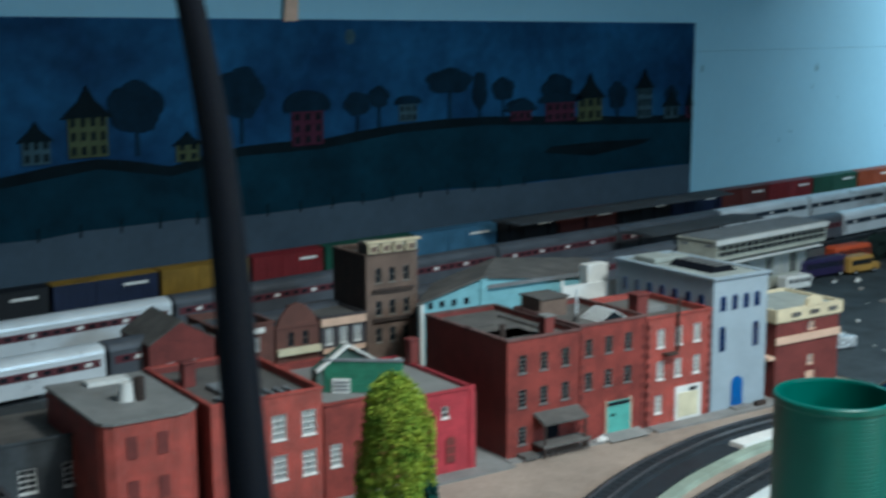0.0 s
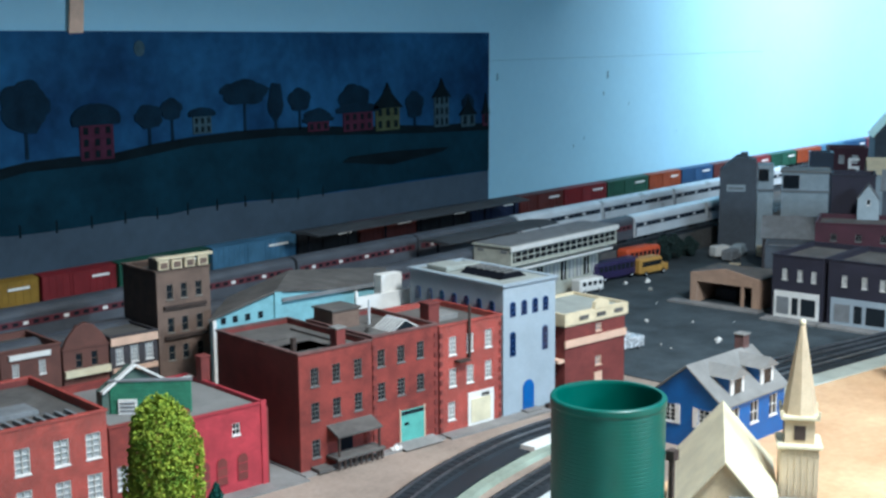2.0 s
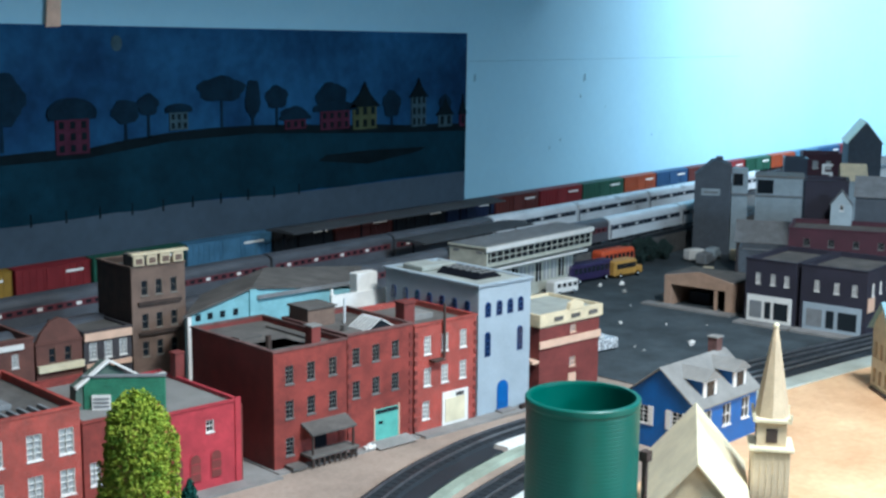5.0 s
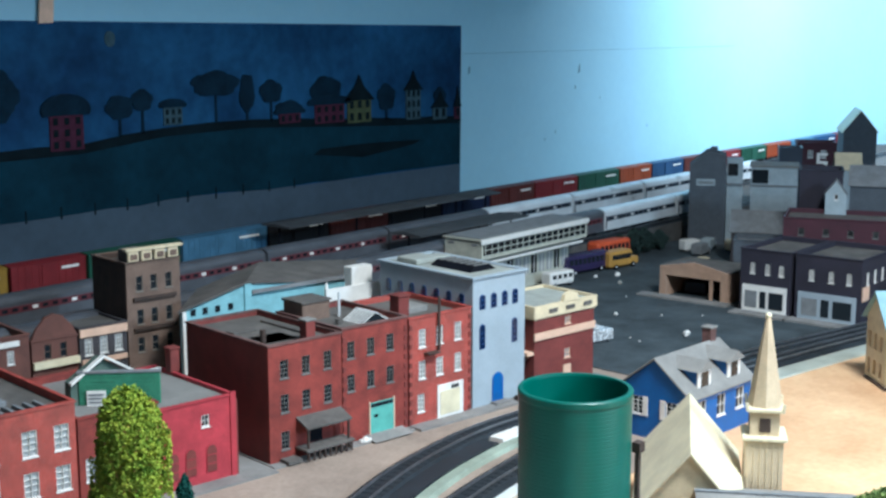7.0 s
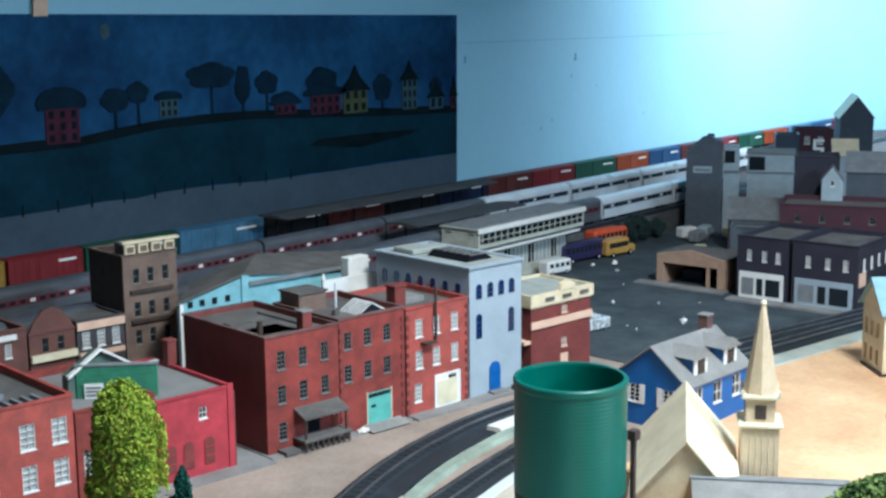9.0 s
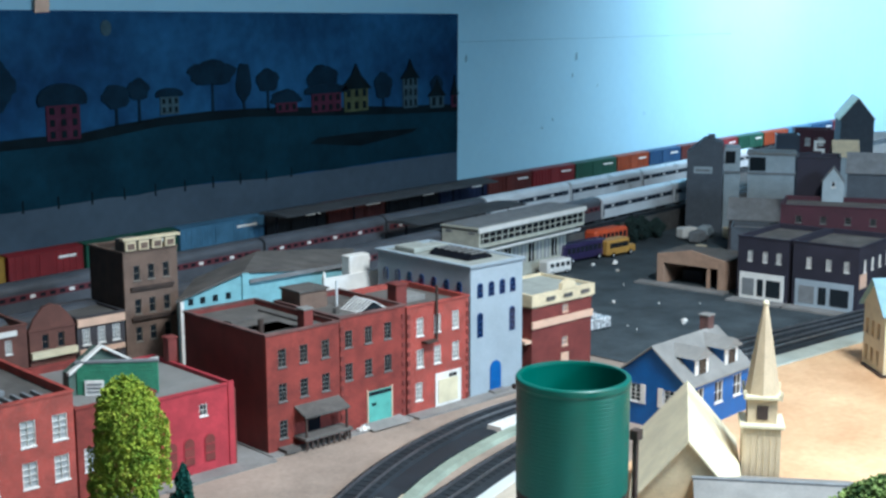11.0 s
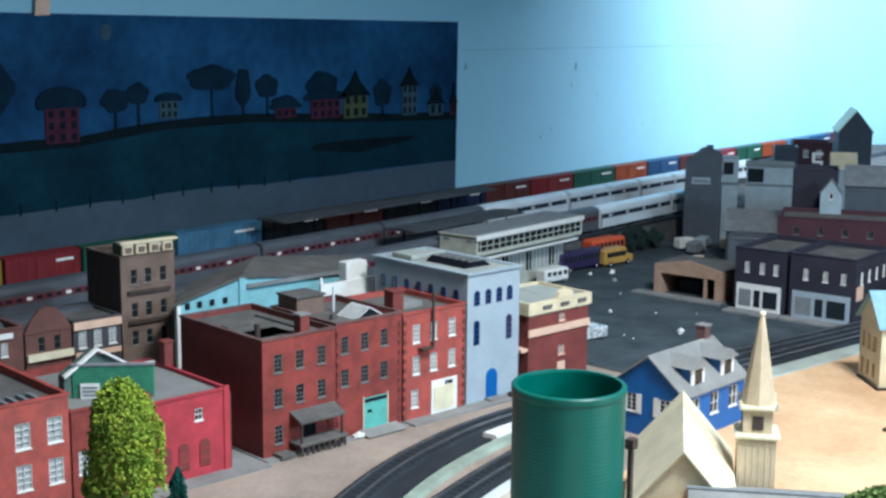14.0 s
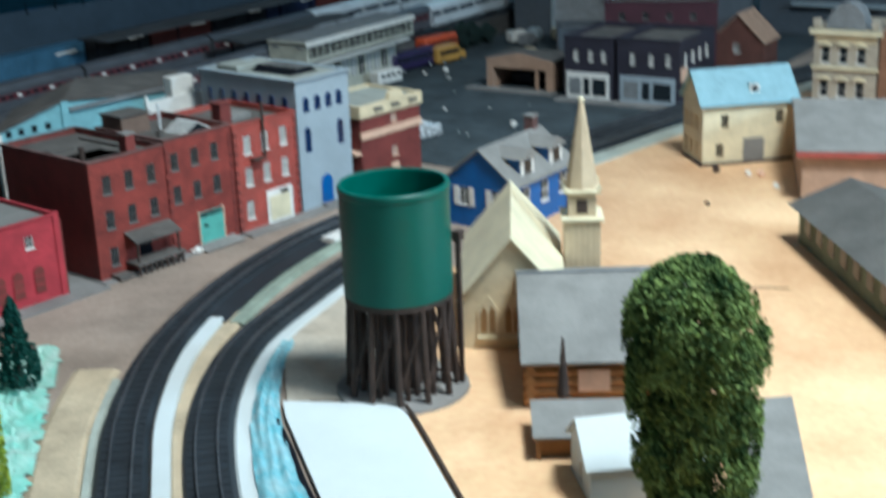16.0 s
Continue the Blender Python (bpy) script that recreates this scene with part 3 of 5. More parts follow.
DUSTRED = make("dusty_brick_coping", (0.15, 0.075, 0.068), 0.85, vary=0.45, scale=50)
c = along(1.080)
# RED_D sides paint the shade on the walls turned from the lamps
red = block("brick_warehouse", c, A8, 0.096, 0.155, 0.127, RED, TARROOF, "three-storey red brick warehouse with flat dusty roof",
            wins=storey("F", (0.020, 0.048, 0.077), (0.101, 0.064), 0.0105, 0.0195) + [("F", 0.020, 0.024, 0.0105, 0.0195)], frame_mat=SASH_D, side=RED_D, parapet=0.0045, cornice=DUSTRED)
part("skylight_well", box(0.02, 0.03, 0.121, 0.062, 0.065, 0.1225), BLACK, red, "black open roof well")
for q in ((0.016, 0.085, 0.046, 0.10), (0.075, 0.03, 0.082, 0.12)):
    part("roof_hatch", box(q[0], q[1], 0.121, q[2], q[3], 0.125, 0.0004), TARROOF, red)
chimney(red, 0.060, 0.012, 0.121, 0.145, 0.012, RED_D, GREYROOF)
part("vent_pipe", tube((0.014, 0.028, 0.121), (0.014, 0.028, 0.139), 0.0032), WOODDARK, red)
part("awning", prism([(-0.020, 0.036), (0.004, 0.046), (0.004, 0.048), (-0.020, 0.038)], 0, 0.034, 0.094), TARROOF, red, "dusty sloping loading canopy")
for x in (0.037, 0.091):
    part("post", box(x - 0.001, -0.018, 0.004, x + 0.001, -0.016, 0.038), WOODDARK, red)
dock = part("loading_dock", box(0.032, -0.022, 0.012, 0.096, -0.001, 0.015, 0.0004), TARROOF, red, "worn plank loading dock")
for i in range(9):
    part("leg", box(0.034 + i * 0.0072, -0.021, 0.002, 0.036 + i * 0.0072, -0.019, 0.012), WOODDARK, dock)
part("doorway", box(0.052, -0.0006, 0.015, 0.068, 0.0004, 0.036), BLACK, red)
part("step", box(0.012, -0.016, 0.002, 0.03, -0.001, 0.006), TARROOF, red)

c = along(1.176)
# annex sides darkened with RED_D as well, shade put into the colour
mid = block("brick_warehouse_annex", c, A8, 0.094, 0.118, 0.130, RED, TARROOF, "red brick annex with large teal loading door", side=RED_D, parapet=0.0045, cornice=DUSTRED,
            wins=storey("F", (0.012, 0.040, 0.068), (0.106, 0.069), 0.0105, 0.019), frame_mat=SASH_D)
door = part("loading_door", box(0.038, -0.001, 0.003, 0.072, 0.0006, 0.041), TEALDOOR, mid, "teal panelled loading door")
part("door_frame", box(0.0365, -0.0014, 0.003, 0.038, 0.0004, 0.043), PEACH, door)
part("door_frame", box(0.072, -0.0014, 0.003, 0.0735, 0.0004, 0.043), PEACH, door)
part("transom", box(0.039, -0.0016, 0.036, 0.071, -0.001, 0.040), DARKGLASS, door)
part("notice", box(0.043, -0.0016, 0.024, 0.049, -0.001, 0.027), BLACK, door)
part("ramp", prism([(-0.02, 0.002), (-0.0005, 0.002), (-0.0005, 0.006)], 0, 0.03, 0.085), PAVE, mid)
for i in range(11):
    for x in (0.0022, 0.0905):
        part("quoin", box(x - 0.002, -0.0012, 0.006 + i * 0.011, x + 0.002, 0, 0.0115 + i * 0.011), RED_D, mid)
sk = part("skylight", prism([(0.0, 0.124), (0.04, 0.124), (0.02, 0.136)], 1, 0.02, 0.055), DARKGLASS, mid, "ribbed roof skylight")
bm = sk.data
for v in bm.vertices:
    v.co.x += 0.045
for i in range(7):
    for s in (-1, 1):
        part("rib", prism([(0.065, 0.1365), (0.065 + s * 0.021, 0.1245), (0.065 + s * 0.021, 0.1255), (0.065, 0.1375)], 1, 0.021 + i * 0.0052, 0.0222 + i * 0.0052), WHITE, sk)
lift = part("lift_house", box(0.004, 0.075, 0.124, 0.042, 0.110, 0.146), BROWN, mid, "dark brick lift house on the roof")
part("roof", box(0.002, 0.073, 0.146, 0.044, 0.112, 0.148), TARROOF, lift)
part("vent_pipe", tube((0.052, 0.07, 0.124), (0.052, 0.07, 0.154), 0.0014), STEEL, mid)
part("vent_pipe", tube((0.028, 0.04, 0.124), (0.028, 0.04, 0.132), 0.004), TARROOF, mid)

c = along(1.2715)
rw = block("brick_shop_building", c, A8, 0.097, 0.115, 0.126, RED_W, TARROOF, "bright red brick building with white sash windows",
           wins=storey("F", (0.020, 0.047, 0.076), (0.102, 0.065), 0.0105, 0.021) + [("F", 0.018, 0.026, 0.0105, 0.021)], glass=PALEGLASS, parapet=0.0045)
d = part("freight_door", box(0.043, -0.0012, 0.002, 0.084, 0.0006, 0.042), WHITE, rw, "scuffed white freight door")
part("panel", box(0.047, -0.002, 0.006, 0.078, -0.0012, 0.034), IVORY, d)
for i in range(3):
    part("notice_bar", box(0.0645 + i * 0.0042, -0.002, 0.0350, 0.0675 + i * 0.0042, -0.0012, 0.0392), BLACK, d)
for i in range(11):
    for x in (0.002, 0.095):
        part("quoin", box(x - 0.002, -0.0012, 0.004 + i * 0.011, x + 0.002, 0, 0.0095 + i * 0.011), RED_D, rw)
chimney(rw, 0.012, 0.03, 0.12, 0.148, 0.016, RED_D)
part("fire_stair_landing", box(0.022, -0.01, 0.083, 0.04, -0.0005, 0.085), WOODDARK, rw)
part("standpipe", tube((0.043, -0.0035, 0.085), (0.043, -0.0035, 0.148), 0.0016), WOODDARK, rw)
part("roof_hatch", box(0.035, 0.04, 0.12, 0.065, 0.07, 0.128, 0.0005), GREYROOF, rw)

PALEROOF = make("pale_green_grey_roof", (0.33, 0.35, 0.32), 0.85, vary=0.25, scale=30)
c = along(1.371)
blue = block("tall_blue_building", c, A8, 0.0885, 0.168, 0.157, PALEBLUE, PALEROOF, "tall pale blue building with arched blue windows", side=PALEBLUE, cornice=PALEBLUE, parapet=-0.0026)
mF, mL = place("F", 0.0885, 0.168), place("L", 0.0885, 0.168)
for x in (0.0155, 0.0345, 0.053, 0.071):
    arched_window(blue, mF, x, 0.121, 0.0095, 0.018, SASHBLUE, BLUEGLASS)
for x in (0.0155, 0.0705):
    arched_window(blue, mF, x, 0.073, 0.0095, 0.030, SASHBLUE, BLUEGLASS)
arched_window(blue, mF, 0.042, 0.004, 0.019, 0.036, COBALT, COBALT, "arched_door")
for i in range(7):
    arched_window(blue, mL, 0.016 + i * 0.0222, 0.124, 0.0085, 0.016, SASHBLUE, BLUEGLASS)
part("step", box(0.03, -0.012, 0.0026, 0.054, -0.0005, 0.005), PAVE, blue)
for q in ((-0.003, -0.003, 0.0915, 0.0045), (-0.003, 0.163, 0.0915, 0.171), (-0.003, 0.0045, 0.0045, 0.163), (0.084, 0.0045, 0.0915, 0.163)):
    part("coping_band", box(q[0], q[1], 0.1592, q[2], q[3], 0.1612), PALEBLUE, blue)
rs = part("roof_skylight", prism([(0.024, 0.1598), (0.068, 0.1598), (0.058, 0.1665), (0.034, 0.1665)], 1, 0.03, 0.10), BLACK, blue, "black glazed roof skylight")
for i in range(6):
    part("glazing_bar", box(0.033, 0.033 + i * 0.0115, 0.1666, 0.059, 0.0348 + i * 0.0115, 0.1676), GREYROOF, rs)
part("roof_slab", box(0.012, 0.112, 0.1598, 0.05, 0.150, 0.1662, 0.001), PALEROOF, blue)
part("roof_slab", box(0.054, 0.118, 0.1598, 0.076, 0.142, 0.1640, 0.001), PALEROOF, blue)
part("bench", box(0.062, -0.014, 0.0026, 0.078, -0.009, 0.008), WOODDARK, blue)

c = along(1.474) + N8 * -0.002
brn = block("brick_depot", c, A8, 0.112, 0.09, 0.094, RED_D, GREYROOF, "dark red brick building with cream parapet and bands", wins=[("F", 0.062, 0.086, 0.011, 0.010, (2, 2)), ("F", 0.062, 0.043, 0.011, 0.012, (2, 2))], frame_mat=PEACH, glass=PALEGLASS, cornice=CREAM)
part("cream_band", box(-0.001, -0.0025, 0.068, 0.113, -0.0002, 0.077), PEACH, brn)
for a in ((0, -0.003, 0.112, 0.002), (0, 0.088, 0.112, 0.092), (-0.003, -0.003, 0.001, 0.092), (0.111, -0.003, 0.115, 0.092)):
    part("parapet", box(a[0], a[1], 0.0962, a[2], a[3], 0.111), CREAM, brn, "cream moulded parapet")
part("upper_roof", box(0.0012, 0.0022, 0.0962, 0.1108, 0.0878, 0.1075), PALEROOF, brn)
part("pediment", prism([(0.05, 0.111), (0.078, 0.111), (0.076, 0.119), (0.064, 0.123), (0.052, 0.119)], 1, -0.004, 0.002), CREAM, brn)
for x in (0.03, 0.062, 0.095):
    part("parapet_slot", box(x - 0.008, -0.0046, 0.101, x + 0.008, -0.0042, 0.106), TARROOF, brn)
part("door", box(0.054, -0.0012, 0.002, 0.068, 0.0004, 0.028), PEACH, brn)
part("side_awning", box(-0.012, 0.0, 0.05, -0.0005, 0.03, 0.054), PEACH, brn)

c = along(0.952)
pink = block("raspberry_brick_garage", c, A8, 0.086, 0.15, 0.086, PINK, GREYROOF, "raspberry red brick building with broad grey roof", wins=[("F", 0.052, 0.066, 0.009, 0.012, (2, 2))], parapet=0.002, glass=DARKGLASS)
for x in (0.014, 0.034, 0.058):
    arched_window(pink, place("F", 0.086, 0.15), x, 0.012, 0.013, 0.029, PINK, RED_D)
part("corner_pilaster", box(0.081, -0.0015, 0, 0.0875, 0, 0.09), PINK, pink)
chimney(pink, 0.088, 0.118, 0.0865, 0.112, 0.011, RED_D, RED_D)
part("roof_trim", box(0.012, 0.128, 0.0865, 0.080, 0.132, 0.0905), WHITE, pink, "thin white board edging the back roof")
part("downpipe", box(0.0875, -0.001, 0.0, 0.0895, 0.001, 0.082), RED_D, pink)

c = along(0.868)
grn = block("green_front_store", c, A8, 0.0835, 0.16, 0.095, RED, GREYROOF, "store with green false front and white-edged gable", wins=[("F", 0.012, 0.045, 0.011, 0.022)], glass=PALEGLASS)
turn = pose(0.038, 0.060, 0, 0, 0, -37)
def turned(bm):
    bm.transform(turn)
    return bm
gf = part("false_front", turned(box(-0.004, -0.0025, 0.0892, 0.074, 0.0025, 0.121, 0.0005)), GREEN, grn, "dull green boarded false front")
for i in range(6):
    part("board_joint", turned(box(-0.003, -0.0028, 0.0935 + i * 0.0047, 0.073, -0.0024, 0.0937 + i * 0.0047)), GREEN, gf)
part("cap", turned(box(-0.005, -0.0035, 0.1212, 0.075, 0.0035, 0.1228)), SLATE, gf)
part("sign", turned(box(0.004, -0.0045, 0.0892, 0.022, -0.0030, 0.104)), WHITE, gf, "white sign board with dark bars")
for i in range(3):
    part("bar", turned(box(0.006, -0.0052, 0.092 + i * 0.0038, 0.020, -0.0046, 0.0936 + i * 0.0038)), SLATE, gf)
gb = part("gable_roof", prism([(0.026, 0.089), (0.092, 0.089), (0.092, 0.108), (0.060, 0.133), (0.026, 0.112)], 1, 0.062, 0.074), make("weathered_green_grey_boards", (0.09, 0.14, 0.115), 0.8, vary=0.3), grn)
for s in (-1, 1):
    part("white_bargeboard", prism([(0.060, 0.1335), (0.060 + s * 0.036, 0.1110), (0.060 + s * 0.036, 0.1134), (0.060, 0.1360)], 1, 0.056, 0.0618), WHITE, gb)

c = along(0.755)
# same brick all round; RED_D on the sides stands in for shade
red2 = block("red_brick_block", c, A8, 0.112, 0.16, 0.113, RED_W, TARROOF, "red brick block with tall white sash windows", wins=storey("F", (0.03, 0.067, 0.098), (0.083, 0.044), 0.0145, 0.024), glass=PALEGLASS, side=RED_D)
part("roof_hatch", box(0.03, 0.05, 0.107, 0.07, 0.08, 0.112, 0.0005), SLATE, red2)
for i in range(8):
    part("skylight_rib", box(0.02 + i * 0.01, 0.012, 0.107, 0.023 + i * 0.01, 0.04, 0.1105), SLATE, red2)
chimney(red2, 0.02, 0.1, 0.107, 0.13, 0.012, RED_D)
part("awning", prism([(-0.02, 0.018), (0, 0.024), (0, 0.026), (-0.02, 0.02)], 0, 0.0, 0.03), WOODDARK, red2)

c = along(0.655)
cor = thing("corner_brick_building", pose(c.x, c.y, 0, 0, 0, A8), "red brick corner building with rounded front corner", "model building", "model town buildings")
plan = [(0.012, 0), (0.07, 0), (0.083, 0.004), (0.092, 0.014), (0.092, 0.15), (0.0, 0.15), (0.0, 0.012), (0.004, 0.004)]
part("wall", prism(plan, 2, 0, 0.112), RED_W, cor)
part("roof", prism([(p[0] * 1.03 - 0.0015, p[1] * 1.02 - 0.0015) for p in plan], 2, 0.112, 0.115), GREYROOF, cor)
for x in (0.022, 0.05):
    for z in (0.04, 0.08):
        part("blind_window", box(x, -0.0008, z, x + 0.01, 0.0003, z + 0.02), RED_D, cor)
part("roof_vent", tube((0.045, 0.06, 0.115), (0.045, 0.06, 0.132), 0.008, 0.006, 12), WHITE, cor)
part("roof_flue", tube((0.056, 0.055, 0.115), (0.056, 0.055, 0.136), 0.005, 0.005, 10), WOODDARK, cor)
part("roof_slab", box(0.03, 0.12, 0.115, 0.07, 0.135, 0.119), WHITE, cor)

sd = block("slate_grey_shed", (0.595, 1.41), A8, 0.10, 0.12, 0.085, make("sooty_grey_shed_paint", (0.055, 0.062, 0.068), 0.8, vary=0.4), TARROOF, "dark slate grey shed beside the corner building", wins=storey("F", (0.03, 0.07), (0.05,), 0.016, 0.022), glass=DARKGLASS)
part("teal_doorway", box(0.082, -0.002, 0.004, 0.097, -0.0003, 0.07), TEAL, sd)
lt = block("charcoal_lean_to", (0.50, 1.36), A8, 0.085, 0.10, 0.06, BLACKISH, TARROOF, "low charcoal lean-to near the yard")
part("roof_box", box(0.02, 0.02, 0.054, 0.06, 0.06, 0.07), SLATE, lt)

# ---- second street row ----
def along2(x):
    return Vector((1.153, 1.590)) + D8 * ((x - 1.153) / D8.x)


c = along2(1.155)
# side walls: the brown brick again, darkened to paint in their shade
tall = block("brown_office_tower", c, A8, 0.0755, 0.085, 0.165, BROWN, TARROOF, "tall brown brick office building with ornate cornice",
             wins=storey("F", (0.018, 0.038, 0.059), (0.139, 0.097, 0.062), 0.0095, 0.019, (1, 2)), frame_mat=make("weathered_stone_sash", (0.22, 0.19, 0.16), 0.7), side=make("shaded_brown_brick", (0.07, 0.045, 0.035), 0.8, vary=0.4))
for i in range(4):
    part("cornice_panel", box(0.002 + i * 0.0185, -0.004, 0.1675, 0.0165 + i * 0.0185, 0.001, 0.181, 0.001), CREAM, tall)
    part("cornice_recess", box(0.0045 + i * 0.0185, -0.0046, 0.170, 0.014 + i * 0.0185, -0.0041, 0.177), BROWN, tall)
part("cornice", box(-0.002, -0.006, 0.181, 0.0775, 0.003, 0.184), CREAM, tall)
for z in (0.118, 0.08):
    part("stained_balcony", box(0.008, -0.004, z, 0.068, -0.0003, z + 0.004), WOODDARK, tall)
part("roof_tank", box(0.02, 0.03, 0.159, 0.045, 0.055, 0.176, 0.001), TARROOF, tall)

c = along2(1.09)
shop = block("black_fronted_shop", c, A8, 0.0635, 0.09, 0.094, BLACKISH, TARROOF, "black fronted shop with peach sign band and white windows", wins=storey("F", (0.012, 0.032, 0.052), (0.071,), 0.010, 0.020), parapet=0.001, glass=PALEGLASS)
part("sign_band", box(0.0, -0.003, 0.084, 0.0635, -0.0003, 0.0935), PEACH, shop)
part("shop_band", box(0.002, -0.003, 0.05, 0.062, -0.0003, 0.056), PEACH, shop)

c = along2(1.03)
hall = block("gabled_brick_hall", c, A8, 0.058, 0.08, 0.088, RUST, TARROOF, "rusty brick hall with stepped gable front", wins=storey("F", (0.020, 0.040), (0.074,), 0.009, 0.018, (1, 2)), frame_mat=BROWN)
part("gable_front", prism([(0.0, 0.0902), (0.058, 0.0902), (0.052, 0.102), (0.040, 0.115), (0.029, 0.119), (0.018, 0.115), (0.006, 0.102)], 1, -0.0005, 0.004), RUST, hall)
part("shop_awning", box(0.0, -0.006, 0.056, 0.058, -0.0005, 0.064), IVORY, hall)

c = along2(0.955)
shop2 = block("rusty_brick_shop", c, A8, 0.073, 0.09, 0.098, RUST, TARROOF, "low rusty brick shop with white lettered band", wins=storey("F", (0.018, 0.05), (0.075,), 0.008, 0.016), glass=PALEGLASS)
part("sign_band", box(0.01, -0.003, 0.088, 0.06, -0.0004, 0.094), WHITE, shop2)
c = along2(0.872)
shop3 = gable("dark_gabled_warehouse", c, A8, 0.08, 0.09, 0.09, 0.114, RED_D, TARROOF, "dark brick gabled warehouse by the yard", wins=storey("F", (0.025, 0.055), (0.06,), 0.008, 0.016), along="y", group="model town buildings", cat="model building", over=0.001)

# teal factory with low saw-edged roof
teal = thing("teal_factory_shed", pose(1.175, 1.512, 0, 0, 0, A8), "pale teal factory shed with broad grey roof", "model building", "model town buildings")
part("wall", prism([(0, 0), (0.26, 0), (0.26, 0.116), (0.205, 0.127), (0.095, 0.134), (0.0, 0.112)], 1, 0, 0.004), TEAL, teal)
bm = box(0, 0.004, 0, 0.004, 0.1, 0.11)
bm.transform(Matrix(((1, 0.9, 0, 0), (0, 1, 0, 0), (0, 0, 1, 0), (0, 0, 0, 1))))
part("side_wall", bm, TEAL, teal)
part("pilaster", box(0.09, -0.003, 0, 0.1, 0, 0.136), TEAL, teal)
part("corner_post", box(0, -0.003, 0, 0.005, 0, 0.113), WHITE, teal)
for x in (0.016, 0.033, 0.051, 0.070):
    part("window", box(x - 0.0035, -0.0008, 0.106, x + 0.0035, 0.0002, 0.114), DARKGLASS, teal)
bm = prism([(-0.004, 0.112), (0.095, 0.1355), (0.264, 0.118), (0.264, 0.121), (0.095, 0.1385), (-0.004, 0.115)], 1, -0.003, 0.1)
bm.transform(Matrix(((1, 0.9, 0, 0), (0, 1, 0, 0), (0, 0, 1, 0), (0, 0, 0, 1))))
part("roof", bm, TARROOF, teal)
part("ridge_trim", box(0.1, -0.005, 0.122, 0.26, -0.0032, 0.127), SLATE, teal)
wb = thing("white_roof_sign", pose(1.383, 1.418, -0.022, 0, 0, A8), "white roof structure with open frame behind the warehouse", "roof structure")
part("deck", box(-0.05, 0, 0.022, 0.065, 0.04, 0.128), BROWN, wb)
part("white_beam", box(-0.052, -0.004, 0.128, 0.067, 0.0, 0.149), WHITE, wb)
part("white_box", box(-0.006, 0.002, 0.13, 0.028, 0.018, 0.171, 0.001), WHITE, wb)
for x in (-0.05, 0.062):
    part("finial", tube((x, -0.002, 0.149), (x, -0.002, 0.158), 0.003, 0.001), WHITE, wb)
for i in range(7):
    part("slat", box(0.01 + i * 0.007, -0.03, 0.118, 0.0135 + i * 0.007, -0.006, 0.1205), WHITE, wb)


# ---- trains ----
def car_profile(w, h, r, z0):
    pts = [(-w / 2, z0), (w / 2, z0), (w / 2, z0 + h - r)]
    for i in range(1, 8):
        a = math.pi * i / 8
        pts.append((w / 2 * math.cos(a), z0 + h - r + r * math.sin(a)))
    return pts + [(-w / 2, z0 + h - r)]


def bogie(parent, x):
    b = part("bogie", box(x - 0.016, -0.013, 0.003, x + 0.016, 0.013, 0.008, 0.001), BLACK, parent)
    for dx in (-0.011, 0.011):
        for s in (-1, 1):
            part("wheel", tube((x + dx, s * 0.0075, 0.0052), (x + dx, s * 0.0095, 0.0052), 0.0052, n=12), TIE, b)


def passenger_car(x, y, length, roof, body, stripe, label, group):
    ob = thing("passenger_car", pose(x, y, 0.0468), label, "model train car", group)
    L = length - 0.006
    part("body", prism(car_profile(0.034, 0.036, 0.004, 0.008), 0, 0, L), body, ob)
    part("roof", prism([(-0.0172, 0.041), (0.0172, 0.041)] + [(0.0172 * math.cos(math.pi * i / 10), 0.041 + 0.0095 * math.sin(math.pi * i / 10)) for i in range(1, 10)], 0, -0.0004, L + 0.0004), roof, ob)
    for s in (-1, 1):
        part("window_band", box(0.006, s * 0.0172 - 0.0003, 0.026, L - 0.006, s * 0.0172 + 0.0003, 0.035), stripe, ob)
        n = int(L / 0.017)
        for i in range(n):
            xx = 0.012 + (L - 0.024) * (i + 0.5) / n
            part("window", box(xx - 0.0042, s * 0.0176 - 0.0003, 0.0282, xx + 0.0042, s * 0.0176 + 0.0003, 0.0328), WHITE if i % 4 == 1 else DARKGLASS, ob)
        part("door", box(0.002, s * 0.0174 - 0.0003, 0.011, 0.0055, s * 0.0174 + 0.0003, 0.037), GREYCAR, ob)
    part("diaphragm", box(L, -0.009, 0.009, L + 0.005, 0.009, 0.042), BLACK, ob)
    part("underbody", box(L * 0.3, -0.011, 0.003, L * 0.7, 0.011, 0.0075), BLACK, ob)
    for k in (0.14, 0.86):
        bogie(ob, L * k)
    return ob


